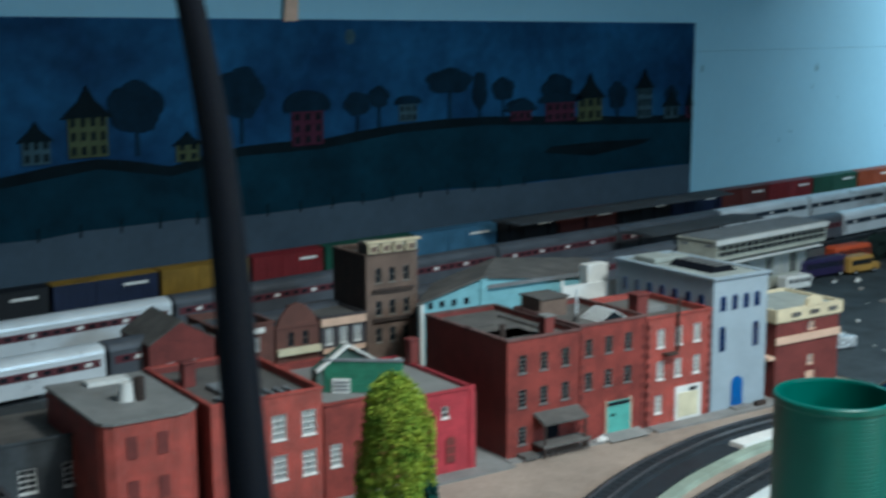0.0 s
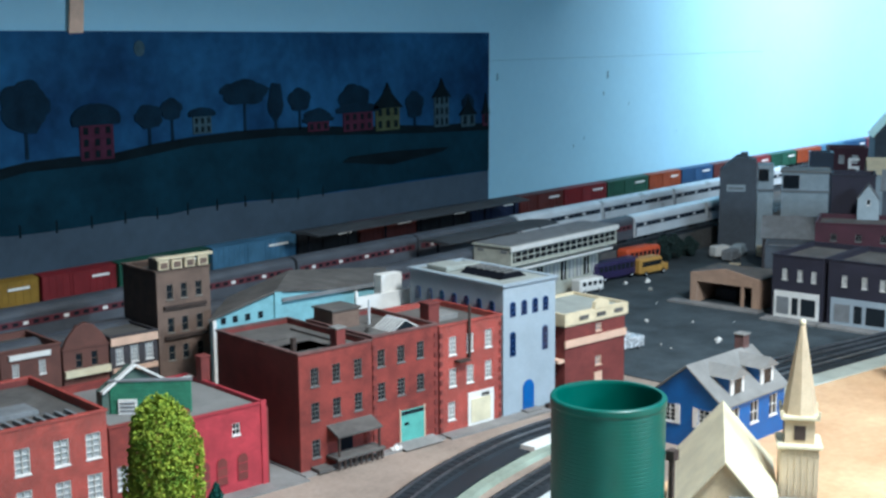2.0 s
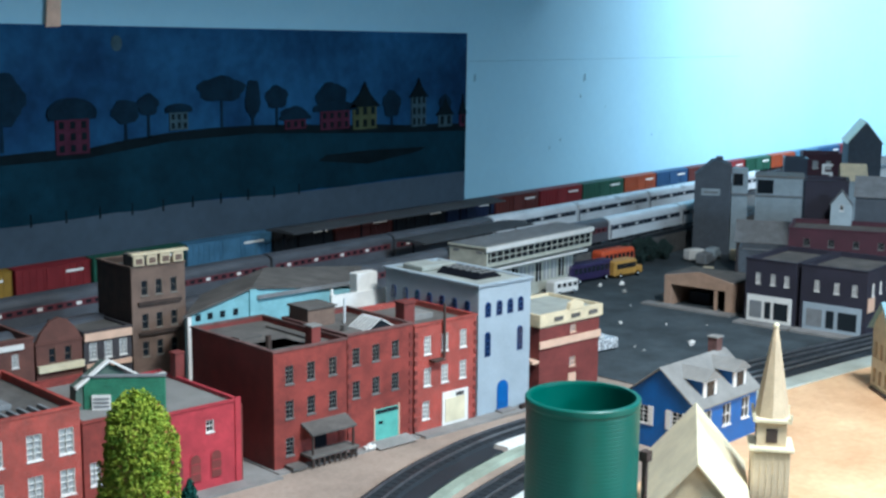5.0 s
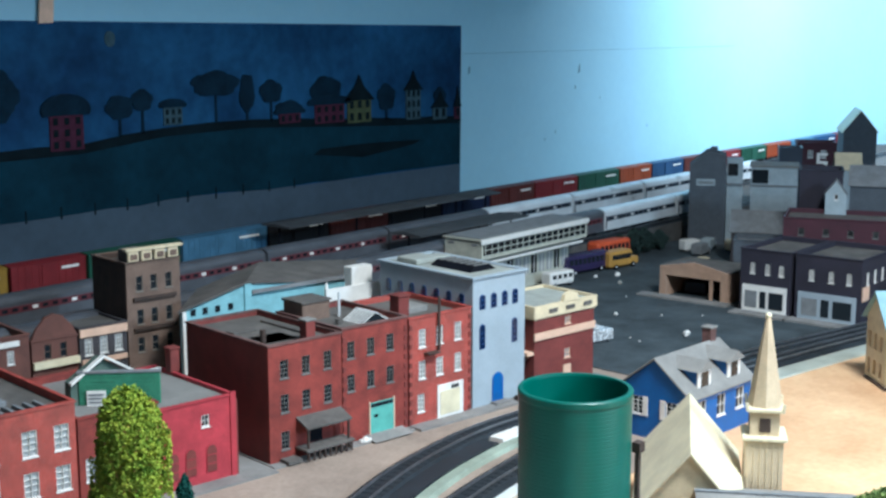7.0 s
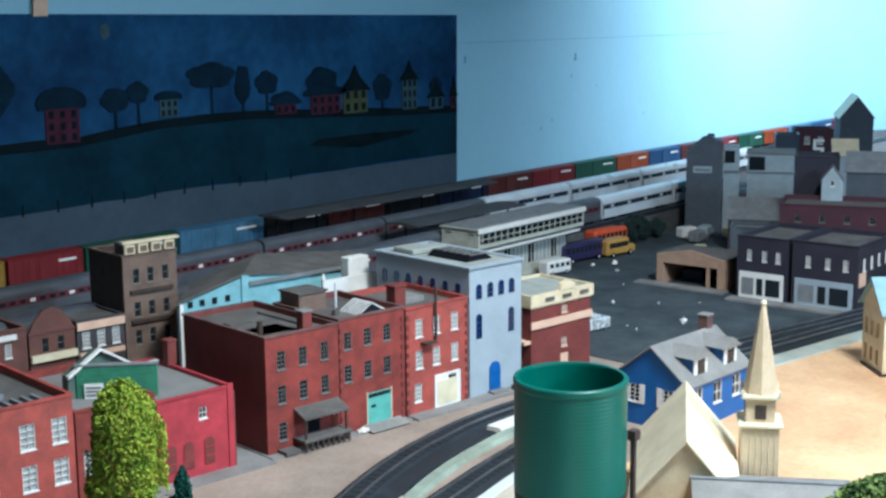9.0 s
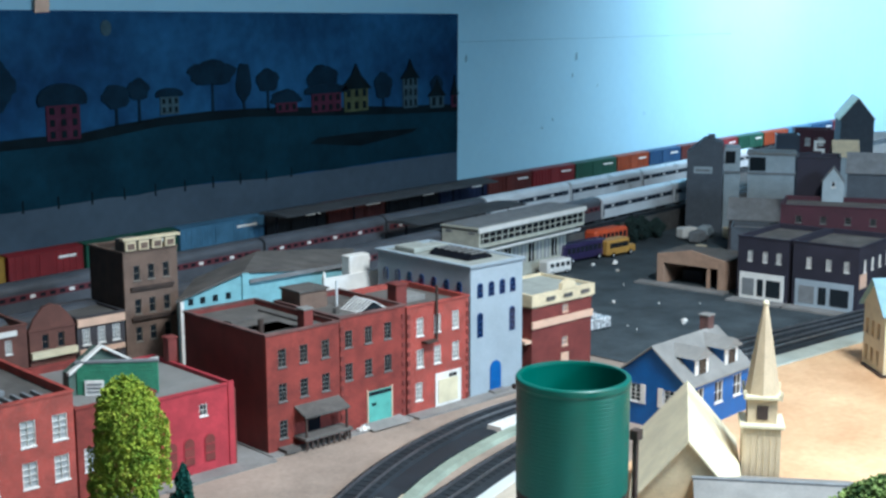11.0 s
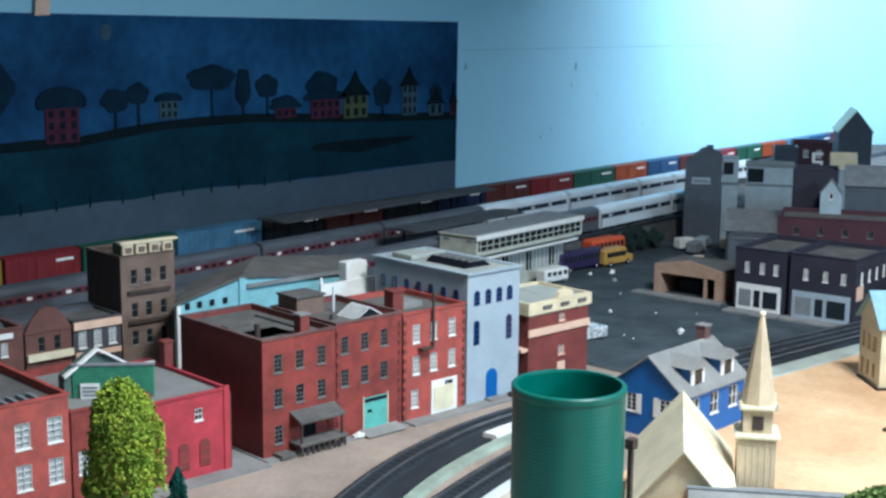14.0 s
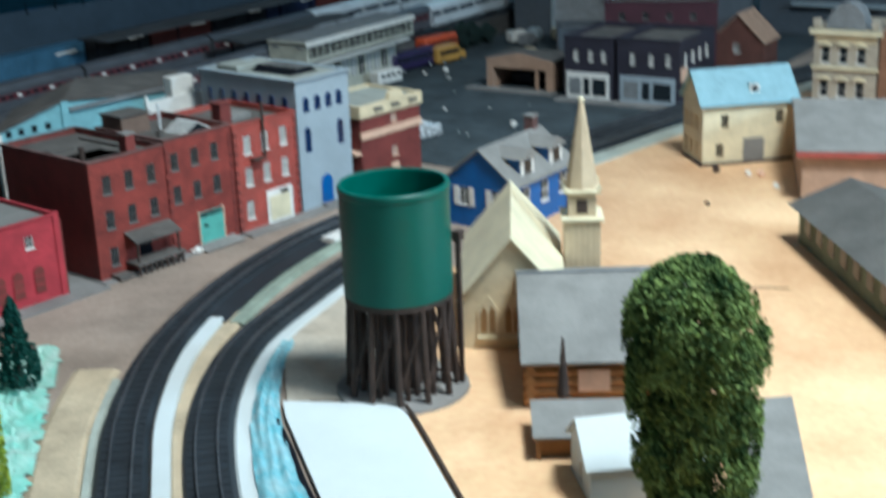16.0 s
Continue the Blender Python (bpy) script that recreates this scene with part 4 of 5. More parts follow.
def box_car(x, y, length, mat, label, roof=None):
    ob = thing("freight_car", pose(x, y, 0.0468), label, "model freight car", "freight train at the wall")
    L = length - 0.006
    part("body", box(0, -0.016, 0.009, L, 0.016, 0.046, 0.0005), mat, ob)
    part("roof", prism([(-0.0165, 0.046), (0.0165, 0.046), (0.0165, 0.0472), (0, 0.050), (-0.0165, 0.0472)], 0, -0.001, L + 0.001), roof or mat, ob)
    for s in (-1, 1):
        n = int(L / 0.012)
        for i in range(n + 1):
            xx = 0.001 + (L - 0.002) * i / n
            part("rib", box(xx - 0.0006, s * 0.0163 - 0.0005, 0.01, xx + 0.0006, s * 0.0163 + 0.0005, 0.0455), mat, ob)
        part("door", box(L * 0.4, s * 0.0172 - 0.0004, 0.0105, L * 0.6, s * 0.0172 + 0.0004, 0.0445), mat, ob)
        part("lettering_bar", box(L * 0.66, s * 0.0172 - 0.0002, 0.033, L * 0.9, s * 0.0172 + 0.0002, 0.037), WHITE, ob)
        part("sill", box(0, s * 0.015 - 0.001, 0.0065, L, s * 0.015 + 0.001, 0.009), BLACK, ob)
    for k in (0.15, 0.85):
        bogie(ob, L * k)
    part("coupler", box(L, -0.002, 0.006, L + 0.006, 0.002, 0.009), BLACK, ob)
    return ob


for i in range(-1, 9):
    x = 1.019 + 0.2965 * (i - 1)
    if x < 0.4:
        continue
    silver = i >= 5 or i <= 0
    passenger_car(x, 1.84, 0.2965, STEEL if silver else GREYCAR, STEEL if silver else GREYCAR, NAVYSTRIPE if i >= 5 else REDSTRIPE,
                  "silver streamlined passenger car with dark window band" if silver else "grey passenger car with red window stripe", "passenger train on the far track")
for x, l in ((0.573, 0.26), (0.833, 0.264), (1.097, 0.264), (1.361, 0.266), (1.627, 0.24), (1.867, 0.24), (2.107, 0.24), (2.347, 0.287), (2.634, 0.287)):
    silver = x > 2.3 or x < 0.8
    passenger_car(x, 1.665, l, STEEL if silver else GREYCAR, STEEL if silver else GREYCAR, NAVYSTRIPE if x > 2.3 else REDSTRIPE,
                  "silver passenger car with ribbed flanks" if silver else "dull grey passenger car with red stripe", "passenger train on the near track")
cols = {}
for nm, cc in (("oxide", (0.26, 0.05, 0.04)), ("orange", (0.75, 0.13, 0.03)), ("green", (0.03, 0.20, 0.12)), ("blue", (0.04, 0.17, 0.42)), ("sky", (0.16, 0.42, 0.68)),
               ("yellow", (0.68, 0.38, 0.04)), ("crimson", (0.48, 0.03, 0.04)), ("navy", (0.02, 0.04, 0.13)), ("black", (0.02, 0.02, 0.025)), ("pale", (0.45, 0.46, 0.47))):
    # tint 0.36 puts the dim light at the wall into every car's paint
    cols[nm] = make(nm + "_dimmed_freight_paint", tint(cc, 0.36), 0.5, vary=0.3, scale=25)
x = 0.62
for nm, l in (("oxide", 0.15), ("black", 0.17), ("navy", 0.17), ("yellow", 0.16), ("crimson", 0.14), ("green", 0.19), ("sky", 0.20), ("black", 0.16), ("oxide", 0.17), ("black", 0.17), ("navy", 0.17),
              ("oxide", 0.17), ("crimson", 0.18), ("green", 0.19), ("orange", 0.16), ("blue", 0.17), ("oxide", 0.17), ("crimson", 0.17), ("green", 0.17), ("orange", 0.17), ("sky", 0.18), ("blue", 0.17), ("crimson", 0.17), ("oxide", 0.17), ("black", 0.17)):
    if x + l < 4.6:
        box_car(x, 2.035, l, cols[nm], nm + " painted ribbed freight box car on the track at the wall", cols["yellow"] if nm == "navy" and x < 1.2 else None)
    x += l

# platform canopies between the tracks
CANOPYROOF = make("dark_canopy_felt", (0.055, 0.060, 0.066), 0.8, vary=0.4, scale=30)
def canopy(x0, x1, y, w, z):
    ob = thing("platform_canopy", pose(x0, y, 0.04), "long dark station platform canopy on posts", "platform canopy", "platform canopies")
    part("roof", prism([(-w / 2, z - 0.004), (0, z), (w / 2, z - 0.004), (w / 2, z - 0.006), (-w / 2, z - 0.006)], 0, 0, x1 - x0), CANOPYROOF, ob)
    part("platform", box(0, -w * 0.4, 0.0005, x1 - x0, w * 0.4, 0.01), PAVE, ob)
    n = int((x1 - x0) / 0.09)
    for i in range(n + 1):
        xx = 0.01 + (x1 - x0 - 0.02) * i / n
        part("post", tube((xx, 0, 0.01), (xx, 0, z - 0.004), 0.0018), BLACK, ob)
    return ob


canopy(1.745, 2.36, 1.945, 0.07, 0.0715)
canopy(1.87, 2.19, 1.755, 0.072, 0.060)

# ---- station and the lot ----
STATION = make("pale_station_render", (0.50, 0.50, 0.42), 0.7, vary=0.2)
st = thing("station_building", pose(1.872, 1.598, 0, 0, 0, 0), "long cream two-storey station with flat dark roof", "model building", "model town buildings")
SL, SD = 0.27, 0.038
part("wall", box(0, 0.0, 0.0, SL, SD, 0.0758), STATION, st)
US = part("upper_storey", box(-0.030, -0.031, 0.076, SL + 0.012, 0.046, 0.107), STATION, st)
part("window_strip", box(-0.026, -0.0318, 0.083, SL + 0.006, -0.0312, 0.100), DARKGLASS, US)
for i in range(17):
    xx = -0.022 + i * 0.0175
    part("mullion", box(xx, -0.0324, 0.083, xx + 0.0016, -0.0319, 0.100), STATION, US)
part("transom", box(-0.026, -0.0326, 0.0905, SL + 0.006, -0.0320, 0.0918), STATION, US)
part("fascia", box(-0.033, -0.034, 0.102, SL + 0.015, -0.0312, 0.1095), WHITE, US, "white fascia under the flat roof")
for yy in (-0.022, 0.026):
    part("end_vent", box(-0.0308, yy, 0.098, -0.0302, yy + 0.012, 0.102), SLATE, US)
for i in range(11):
    part("window", box(0.012 + i * 0.0235, -0.0008, 0.024, 0.028 + i * 0.0235, 0.0002, 0.056), PALEGLASS if i % 3 else DARKGLASS, st)
    part("window_frame", box(0.0192 + i * 0.0235, -0.0014, 0.024, 0.0206 + i * 0.0235, -0.0009, 0.056), WHITE, st)
part("balcony_band", box(-0.016, -0.026, 0.066, SL + 0.008, -0.0003, 0.070), WHITE, st)
part("roof", box(-0.033, -0.031, 0.1072, SL + 0.015, 0.048, 0.1095), STATION, st)
part("roof_felt", box(-0.028, -0.028, 0.1097, SL + 0.010, 0.044, 0.1112), SLATE, st, "dark stained roofing felt")


def vehicle(name, x, y, ang, L, W, H, mat, label, cat, nose=0.0, z=0.0016, glassy=True):
    ob = thing(name, pose(x, y, z, 0, 0, ang), label, cat, "vehicles on the lot")
    b = box(0, -W / 2, H * 0.12, L - nose, W / 2, H, H * 0.1)
    part("body", b, mat, ob)
    if nose:
        part("bonnet", box(L - nose - 0.001, -W * 0.45, H * 0.12, L, W * 0.45, H * 0.55, H * 0.08), mat, ob)
    for s in (-1, 1):
        if glassy:
            n = max(2, int(L / 0.013))
            for i in range(n):
                xx = L * 0.06 + (L * 0.88 - nose) * (i + 0.5) / n
                part("window", box(xx - 0.0042, s * (W / 2 + 0.0002) - 0.0003, H * 0.55, xx + 0.0042, s * (W / 2 + 0.0002) + 0.0003, H * 0.82), DARKGLASS, ob)
        for k in (0.2, 0.8):
            w = part("wheel", tube((L * k, s * W * 0.36, H * 0.15), (L * k, s * W * 0.5, H * 0.15), H * 0.15, n=14), BLACK, ob)
            part("hub", tube((L * k, s * W * 0.5, H * 0.15), (L * k, s * W * 0.515, H * 0.15), H * 0.06, n=10), STEEL, w)
    for s in (-0.3, 0.3):
        part("headlight", tube((L - 0.0005, s * W, H * 0.3), (L + 0.0008, s * W, H * 0.3), H * 0.05, n=8), WHITE, ob)
    return ob


PURPLE = make("purple_bus_paint", (0.03, 0.022, 0.075), 0.4, vary=0.25)
BUSYELLOW = make("school_bus_yellow", (0.50, 0.27, 0.06), 0.45, vary=0.2)
BUSORANGE = make("orange_bus_paint", (0.60, 0.09, 0.03), 0.45, vary=0.2)
CHROME = make("bright_chrome", (0.78, 0.80, 0.82), 0.25, metal=0.35, vary=0.6, scale=220)
vehicle("bus", 2.128, 1.605, -7, 0.125, 0.03, 0.036, PURPLE, "dark purple toy bus parked on the asphalt", "model bus")
vehicle("school_bus", 2.235, 1.578, -8, 0.085, 0.028, 0.034, BUSYELLOW, "yellow toy school bus with bonnet", "model bus", 0.02)
vehicle("bus", 2.27, 1.628, -7, 0.10, 0.03, 0.042, BUSORANGE, "orange toy bus behind the yellow one", "model bus")
vehicle("van", 2.03, 1.57, -10, 0.06, 0.024, 0.026, WHITE, "small white toy van near the station", "model van")
chr_car = vehicle("car", 1.715, 1.298, -12, 0.062, 0.026, 0.018, CHROME, "chrome plated toy car at the brick depot", "model car", glassy=False)
part("cabin", box(0.014, -0.009, 0.0178, 0.038, 0.009, 0.026, 0.002), CHROME, chr_car)
part("fin", box(0.0, -0.011, 0.0175, 0.014, -0.0095, 0.022), CHROME, chr_car)
rnd = random.Random(11)
for i in range(8):
    x, y = 2.33 + 0.05 * (i % 2) + rnd.uniform(0, 0.012) - 0.01, 1.36 + 0.034 * (i // 2) + rnd.uniform(-0.008, 0.008)
    vehicle("car", x, y, rnd.choice((-4, 6, 175)), 0.046, 0.02, 0.013, rnd.choice((BLACK, NAVYSTRIPE, SLATE, cols["oxide"], CREAM)), "small dark toy car parked on the lot", "model car", glassy=False)
for x, y, s in ((2.139, 1.485, 0.004), (2.20, 1.53, 0.005), (1.861, 1.203, 0.006), (1.92, 1.36, 0.003), (2.16, 1.55, 0.004), (1.80, 1.262, 0.0014), (1.79, 1.24, 0.0013), (2.05, 1.42, 0.0013), (1.96, 1.30, 0.0016), (2.00, 1.25, 0.0012)):
    bm = bmesh.new()
    bmesh.ops.create_icosphere(bm, subdivisions=1, radius=s, matrix=Matrix.Translation((x, y, 0.0016 + s * 0.6)))
    for v in bm.verts:
        v.co += Vector((rnd.uniform(-1, 1), rnd.uniform(-1, 1), rnd.uniform(-0.4, 0.4))) * s * 0.4
    solid("litter_scrap", bm, WHITE, "crumpled white scrap lying on the asphalt", "litter", group="scraps on the lot")

bm = bmesh.new()
for dx, dy, r in ((0, 0, 0.0042), (0.005, -0.002, 0.003), (-0.004, 0.002, 0.0026)):
    bmesh.ops.create_icosphere(bm, subdivisions=1, radius=r, matrix=Matrix.Translation((1.198 + dx, 1.236 + dy, 0.0022 + r * 0.6)))
for v in bm.verts:
    v.co += Vector((rnd.uniform(-1, 1), rnd.uniform(-1, 1), rnd.uniform(-0.4, 0.4))) * 0.0012
solid("litter_scrap", bm, WHITE, "crumpled pale scrap lying beside the loading dock", "litter")

# ---- store row across the lot: fronts face west ----
# the front line runs along y; local x goes from north to south
AW = -90
gar = thing("tan_garage", pose(2.10, 1.385, 0, 0, 0, AW), "tan open-fronted garage with dark bay", "model building", "store row")
GL, GD = 0.125, 0.10
TAN = make("tan_stucco", (0.42, 0.27, 0.19), 0.8, vary=0.2)
part("wall", box(0, 0, 0, 0.012, GD, 0.05), TAN, gar)
part("wall", box(GL - 0.012, 0, 0, GL, GD, 0.05), TAN, gar)
part("lintel", box(0.012, 0, 0.038, GL - 0.012, 0.006, 0.05), TAN, gar)
part("wall", box(0.012, GD - 0.004, 0, GL - 0.012, GD, 0.05), WOODDARK, gar)
part("pier", box(GL * 0.74, 0.001, 0, GL * 0.78, 0.005, 0.038), TAN, gar)
part("gable", prism([(0, 0.05), (GL, 0.05), (GL, 0.052), (GL * 0.5, 0.064), (0, 0.052)], 1, 0, 0.005), TAN, gar)
part("roof", box(-0.002, 0.005, 0.0502, GL + 0.002, GD + 0.002, 0.053), TARROOF, gar)
part("apron", box(-0.03, -0.025, 0.0016, GL + 0.01, -0.0005, 0.0046), PAVE, gar)
part("work_bench", box(0.02, 0.05, 0.0, 0.06, 0.08, 0.02, 0.001), NAVYSTRIPE, gar)
DARKSTORE = brick_mat("dark_plum_brick", (0.022, 0.020, 0.034))
def store(y0, L, H, label, front, more=(), x=2.075):
    s = block("corner_store", (x, y0), AW, L, 0.15, H, DARKSTORE, TARROOF, label, group="store row",
              wins=storey("F", [L * k for k in ((0.25, 0.55, 0.82) if L > 0.08 else (0.3, 0.7))], (0.073,), 0.008, 0.017) + list(more), glass=PALEGLASS)
    f = part("shop_front", box(L * 0.06, -0.0025, 0.003, L * 0.94, -0.0002, 0.046), front, s, "pale painted shop front")
    for k in ((0.12, 0.36), (0.42, 0.54), (0.6, 0.88)):
        part("shop_window", box(L * k[0], -0.0032, 0.01, L * k[1], -0.0026, 0.037), DARKGLASS if k[0] > 0.4 else SLATE, f)
    part("apron", box(-0.005, -0.03, 0.0016, L + 0.005, -0.003, 0.0046), PAVE, s)
    return s


store(1.225, 0.085, 0.102, "dark plum brick store with pale shop front", WHITE)
s2 = store(1.132, 0.105, 0.103, "dark brick corner store with pale glazed front", PALEBLUE, storey("R", (0.025, 0.055, 0.085, 0.115), (0.073,), 0.009, 0.019))
part("poster", box(0.1055, 0.004, 0.04, 0.1065, 0.03, 0.062), PEACH, s2, "faded pink side poster")

# ---- far end of the layout ----
MILLRED = brick_mat("dull_maroon_brick", (0.058, 0.016, 0.026))
FARGREY = make("far_grey_siding", (0.085, 0.10, 0.12), 0.8, vary=0.2)
FARWHITE = make("far_white_siding", (0.34, 0.40, 0.43), 0.7, vary=0.15)
elev = thing("grey_grain_elevator", pose(2.599, 1.603, 0, 0, 0, -62), "tall grey grain elevator with sloped roof", "model building", "far buildings")
part("tower", prism([(0, 0), (0.074, 0), (0.074, 0.187), (0.045, 0.196), (0.034, 0.194), (0, 0.165)], 1, 0, 0.07), FARGREY, elev)
part("annex", box(0.076, 0.01, 0, 0.108, 0.07, 0.178), FARWHITE, elev)
part("annex_window", box(0.078, 0.0085, 0.145, 0.098, 0.0098, 0.170), DARKGLASS, elev)
part("annex_band", box(0.076, 0.006, 0.125, 0.108, 0.0098, 0.129), SLATE, elev)
sg = part("sign", box(0.014, -0.002, 0.124, 0.052, -0.0003, 0.138), FARWHITE, elev, "pale sign board with bars")
part("bar", box(0.018, -0.0026, 0.128, 0.048, -0.0021, 0.133), SLATE, sg)
part("penthouse", box(0.042, 0.02, 0.1965, 0.056, 0.045, 0.202), FARGREY, elev)
wh = thing("white_warehouse", pose(2.655, 1.493, 0, 0, 0, -65), "white two-storey warehouse with dark upper window", "model building", "far buildings")
part("wall", box(0, 0, 0, 0.093, 0.08, 0.165), FARWHITE, wh)
part("band", box(-0.002, -0.002, 0.125, 0.095, 0.082, 0.129), SLATE, wh)
part("window", box(0.003, -0.001, 0.132, 0.035, -0.0002, 0.160), DARKGLASS, wh)
part("roof", box(-0.003, -0.003, 0.165, 0.096, 0.083, 0.169), GREYROOF, wh)
block("dark_red_mill", (2.25, 1.235), -70, 0.19, 0.12, 0.130, MILLRED, TARROOF, "dark red brick mill behind the stores", group="far buildings", wins=storey("F", (0.03, 0.07, 0.11, 0.15), (0.108,), 0.010, 0.012), frame_mat=SASH_D, glass=DARKGLASS)
block("plum_brick_house", (2.40, 1.275), -66, 0.075, 0.08, 0.195, DARKSTORE, SLATE, "plum brick house behind the mill", group="far buildings")
gable("white_gabled_house", (2.375, 1.215), -66, 0.036, 0.02, 0.16, 0.184, FARWHITE, SLATE, "small white gabled house far off", wins=[("F", 0.018, 0.155, 0.006, 0.01, (1, 1))], along="y", group="far buildings", over=0.002)
gable("grey_roofed_hall", (2.485, 1.215), -70, 0.15, 0.1, 0.165, 0.195, FARGREY, SLATE, "long grey hall with slate roof far off", along="x", group="far buildings")
gable("cream_roofed_chapel", (3.345, 1.58), -62, 0.08, 0.14, 0.19, 0.24, FARGREY, IVORY, "grey chapel with cream roof edge at the far corner", along="y", group="far buildings", wins=storey("F", (0.04,), (0.12,), 0.015, 0.03))
block("brick_church_hall", (3.42, 1.46), -62, 0.12, 0.1, 0.25, RUST, IVORY, "rusty brick church at the far corner", group="far buildings", wins=storey("F", (0.03, 0.07), (0.18, 0.11), 0.018, 0.05), glass=PALEGLASS)
block("dark_brick_shop", (3.12, 1.60), -62, 0.09, 0.08, 0.175, MILLRED, TARROOF, "dark red shop at the far end", group="far buildings", wins=storey("F", (0.03, 0.06), (0.15,), 0.012, 0.018), glass=PALEGLASS)
block("navy_block", (2.90, 1.545), -62, 0.05, 0.06, 0.182, NAVYSTRIPE, TARROOF, "small navy painted block far off", group="far buildings")
ws = thing("white_roof_letter", pose(2.80, 1.415, 0, 0, 0, -62), "white bent sign on a post far off", "sign", "far buildings")
part("post", box(0.008, 0.002, 0, 0.012, 0.006, 0.15), SLATE, ws)
for q in ((0, 0.15, 0.022, 0.155), (0.016, 0.155, 0.022, 0.165), (0, 0.165, 0.022, 0.17), (0, 0.17, 0.006, 0.182), (0, 0.182, 0.022, 0.187)):
    part("stroke", box(q[0], 0, q[1], q[2], 0.004, q[3]), WHITE, ws)
gable("cream_cottage", (2.86, 1.395), -62, 0.05, 0.06, 0.15, 0.18, FARWHITE, CREAM, "cream roofed cottage far off", along="x", group="far buildings", over=0.003)
gable("slate_roofed_shed", (2.44, 1.425), -68, 0.17, 0.07, 0.066, 0.100, BLACKISH, SLATE, "long dark shed with slate roof before the white warehouse", along="x", group="far buildings", over=0.004)
g = random.Random(21)
SHRUB = make("dark_shrub_foliage", (0.018, 0.040, 0.034), 0.9, vary=0.6, scale=150)
for x, y, w, h in ((2.36, 1.622, 0.026, 0.046), (2.405, 1.618, 0.030, 0.054), (2.45, 1.620, 0.028, 0.050), (2.495, 1.612, 0.026, 0.040)):
    sb = thing("shrub", pose(x, y, 0.0016), "low dark green shrub at the edge of the lot", "shrub", "shrubs by the yard")
    bm = bmesh.new()
    add_tube(bm, (0, 0, 0), (0, 0, h * 0.6), 0.002, 0.001, 6)
    part("stem", bm, WOODDARK, sb)
    verts, faces = [], []
    for i in range(900):
        a, u = g.uniform(0, 6.28), g.random()
        rad = w * math.sin(math.pi * min(0.98, u * 0.75 + 0.2)) * g.random() ** 0.3 * (0.8 + 0.3 * math.sin(a * 3 + u * 7))
        c = Vector((rad * math.cos(a), rad * 0.7 * math.sin(a), h * (0.06 + 0.94 * u)))
        q = Euler((g.uniform(0, 6.28), g.uniform(0, 6.28), 0)).to_matrix()
        k = len(verts)
        verts += [c + q @ Vector(p) * 0.0026 for p in ((-1, -0.6, 0), (1, -0.6, 0.2), (0, 1, 0), (0, 0, 0.8))]
        faces += [(k, k + 1, k + 3), (k + 1, k + 2, k + 3), (k + 2, k, k + 3)]
    me = bpy.data.meshes.new("foliage")
    me.from_pydata(verts, [], faces)
    me.materials.append(SHRUB)
    new("foliage", me).parent = sb
for x, y, an, mt in ((2.50, 1.562, -20, WHITE), (2.535, 1.530, 12, FARWHITE), (2.56, 1.492, -30, CREAM), (2.47, 1.515, 5, SLATE)):
    vehicle("truck", x, y, an, 0.055, 0.022, 0.024, mt, "small pale toy truck parked before the grain elevator", "model truck", 0.016, glassy=False)
fac = block("long_grey_factory", (2.80, 1.145), AW, 0.26, 0.14, 0.17, FARGREY, SLATE, "long blue-grey factory with pale ledge far off", group="far buildings", wins=storey("F", (0.03, 0.075, 0.12, 0.165, 0.21), (0.13,), 0.014, 0.026), frame_mat=FARGREY)
part("ledge", box(0.07, -0.02, 0.060, 0.258, -0.0003, 0.066), FARWHITE, fac)
part("roof_vent", box(0.05, 0.05, 0.1645, 0.08, 0.08, 0.185, 0.001), SLATE, fac)
block("grey_store_room", (2.27, 1.335), -66, 0.085, 0.07, 0.078, FARGREY, SLATE, "flat roofed grey store room behind the stores", group="far buildings")
gable("red_cottage", (2.42, 1.105), AW, 0.095, 0.08, 0.048, 0.094, RUST, TAN, "red cottage with tan gable behind the yellow house", along="y", group="far buildings", wins=storey("F", (0.047,), (0.036,), 0.012, 0.016))
HOTEL = make("greyed_cream_plaster", (0.40, 0.35, 0.28), 0.75, vary=0.25)
cb = block("cream_hotel", (2.10, 0.828), AW, 0.092, 0.12, 0.130, HOTEL, TARROOF, "cream three-storey hotel with domed parapet and white windows", group="village street",
           wins=storey("F", (0.017, 0.043, 0.069), (0.094, 0.044), 0.013, 0.025, (1, 2)), frame_mat=WHITE)
part("cornice", box(-0.006, -0.008, 0.124, 0.098, -0.0005, 0.131), IVORY, cb)
part("frieze", box(0.002, -0.0016, 0.113, 0.090, -0.0003, 0.1235), CREAM, cb)
for z in (0.073, 0.020):
    part("string_course", box(-0.003, -0.004, z, 0.095, -0.0005, z + 0.004), IVORY, cb)
for x in (0.017, 0.043, 0.069):
    for z in (0.108, 0.058):
        part("window_hood", prism([(x - 0.010, z), (x + 0.010, z), (x + 0.008, z + 0.003), (x, z + 0.0055), (x - 0.008, z + 0.003)], 1, -0.004, -0.0017), IVORY, cb)
part("dome_pediment", prism([(0.046 + 0.028 * math.cos(math.pi * i / 14), 0.1325 + 0.038 * math.sin(math.pi * i / 14)) for i in range(15)], 1, -0.004, 0.03), SLATE, cb, "grey rounded pediment over the cornice")
for x in (0.004, 0.088):
    part("parapet_pier", box(x - 0.006, -0.005, 0.1325, x + 0.006, 0.004, 0.146, 0.0008), HOTEL, cb)
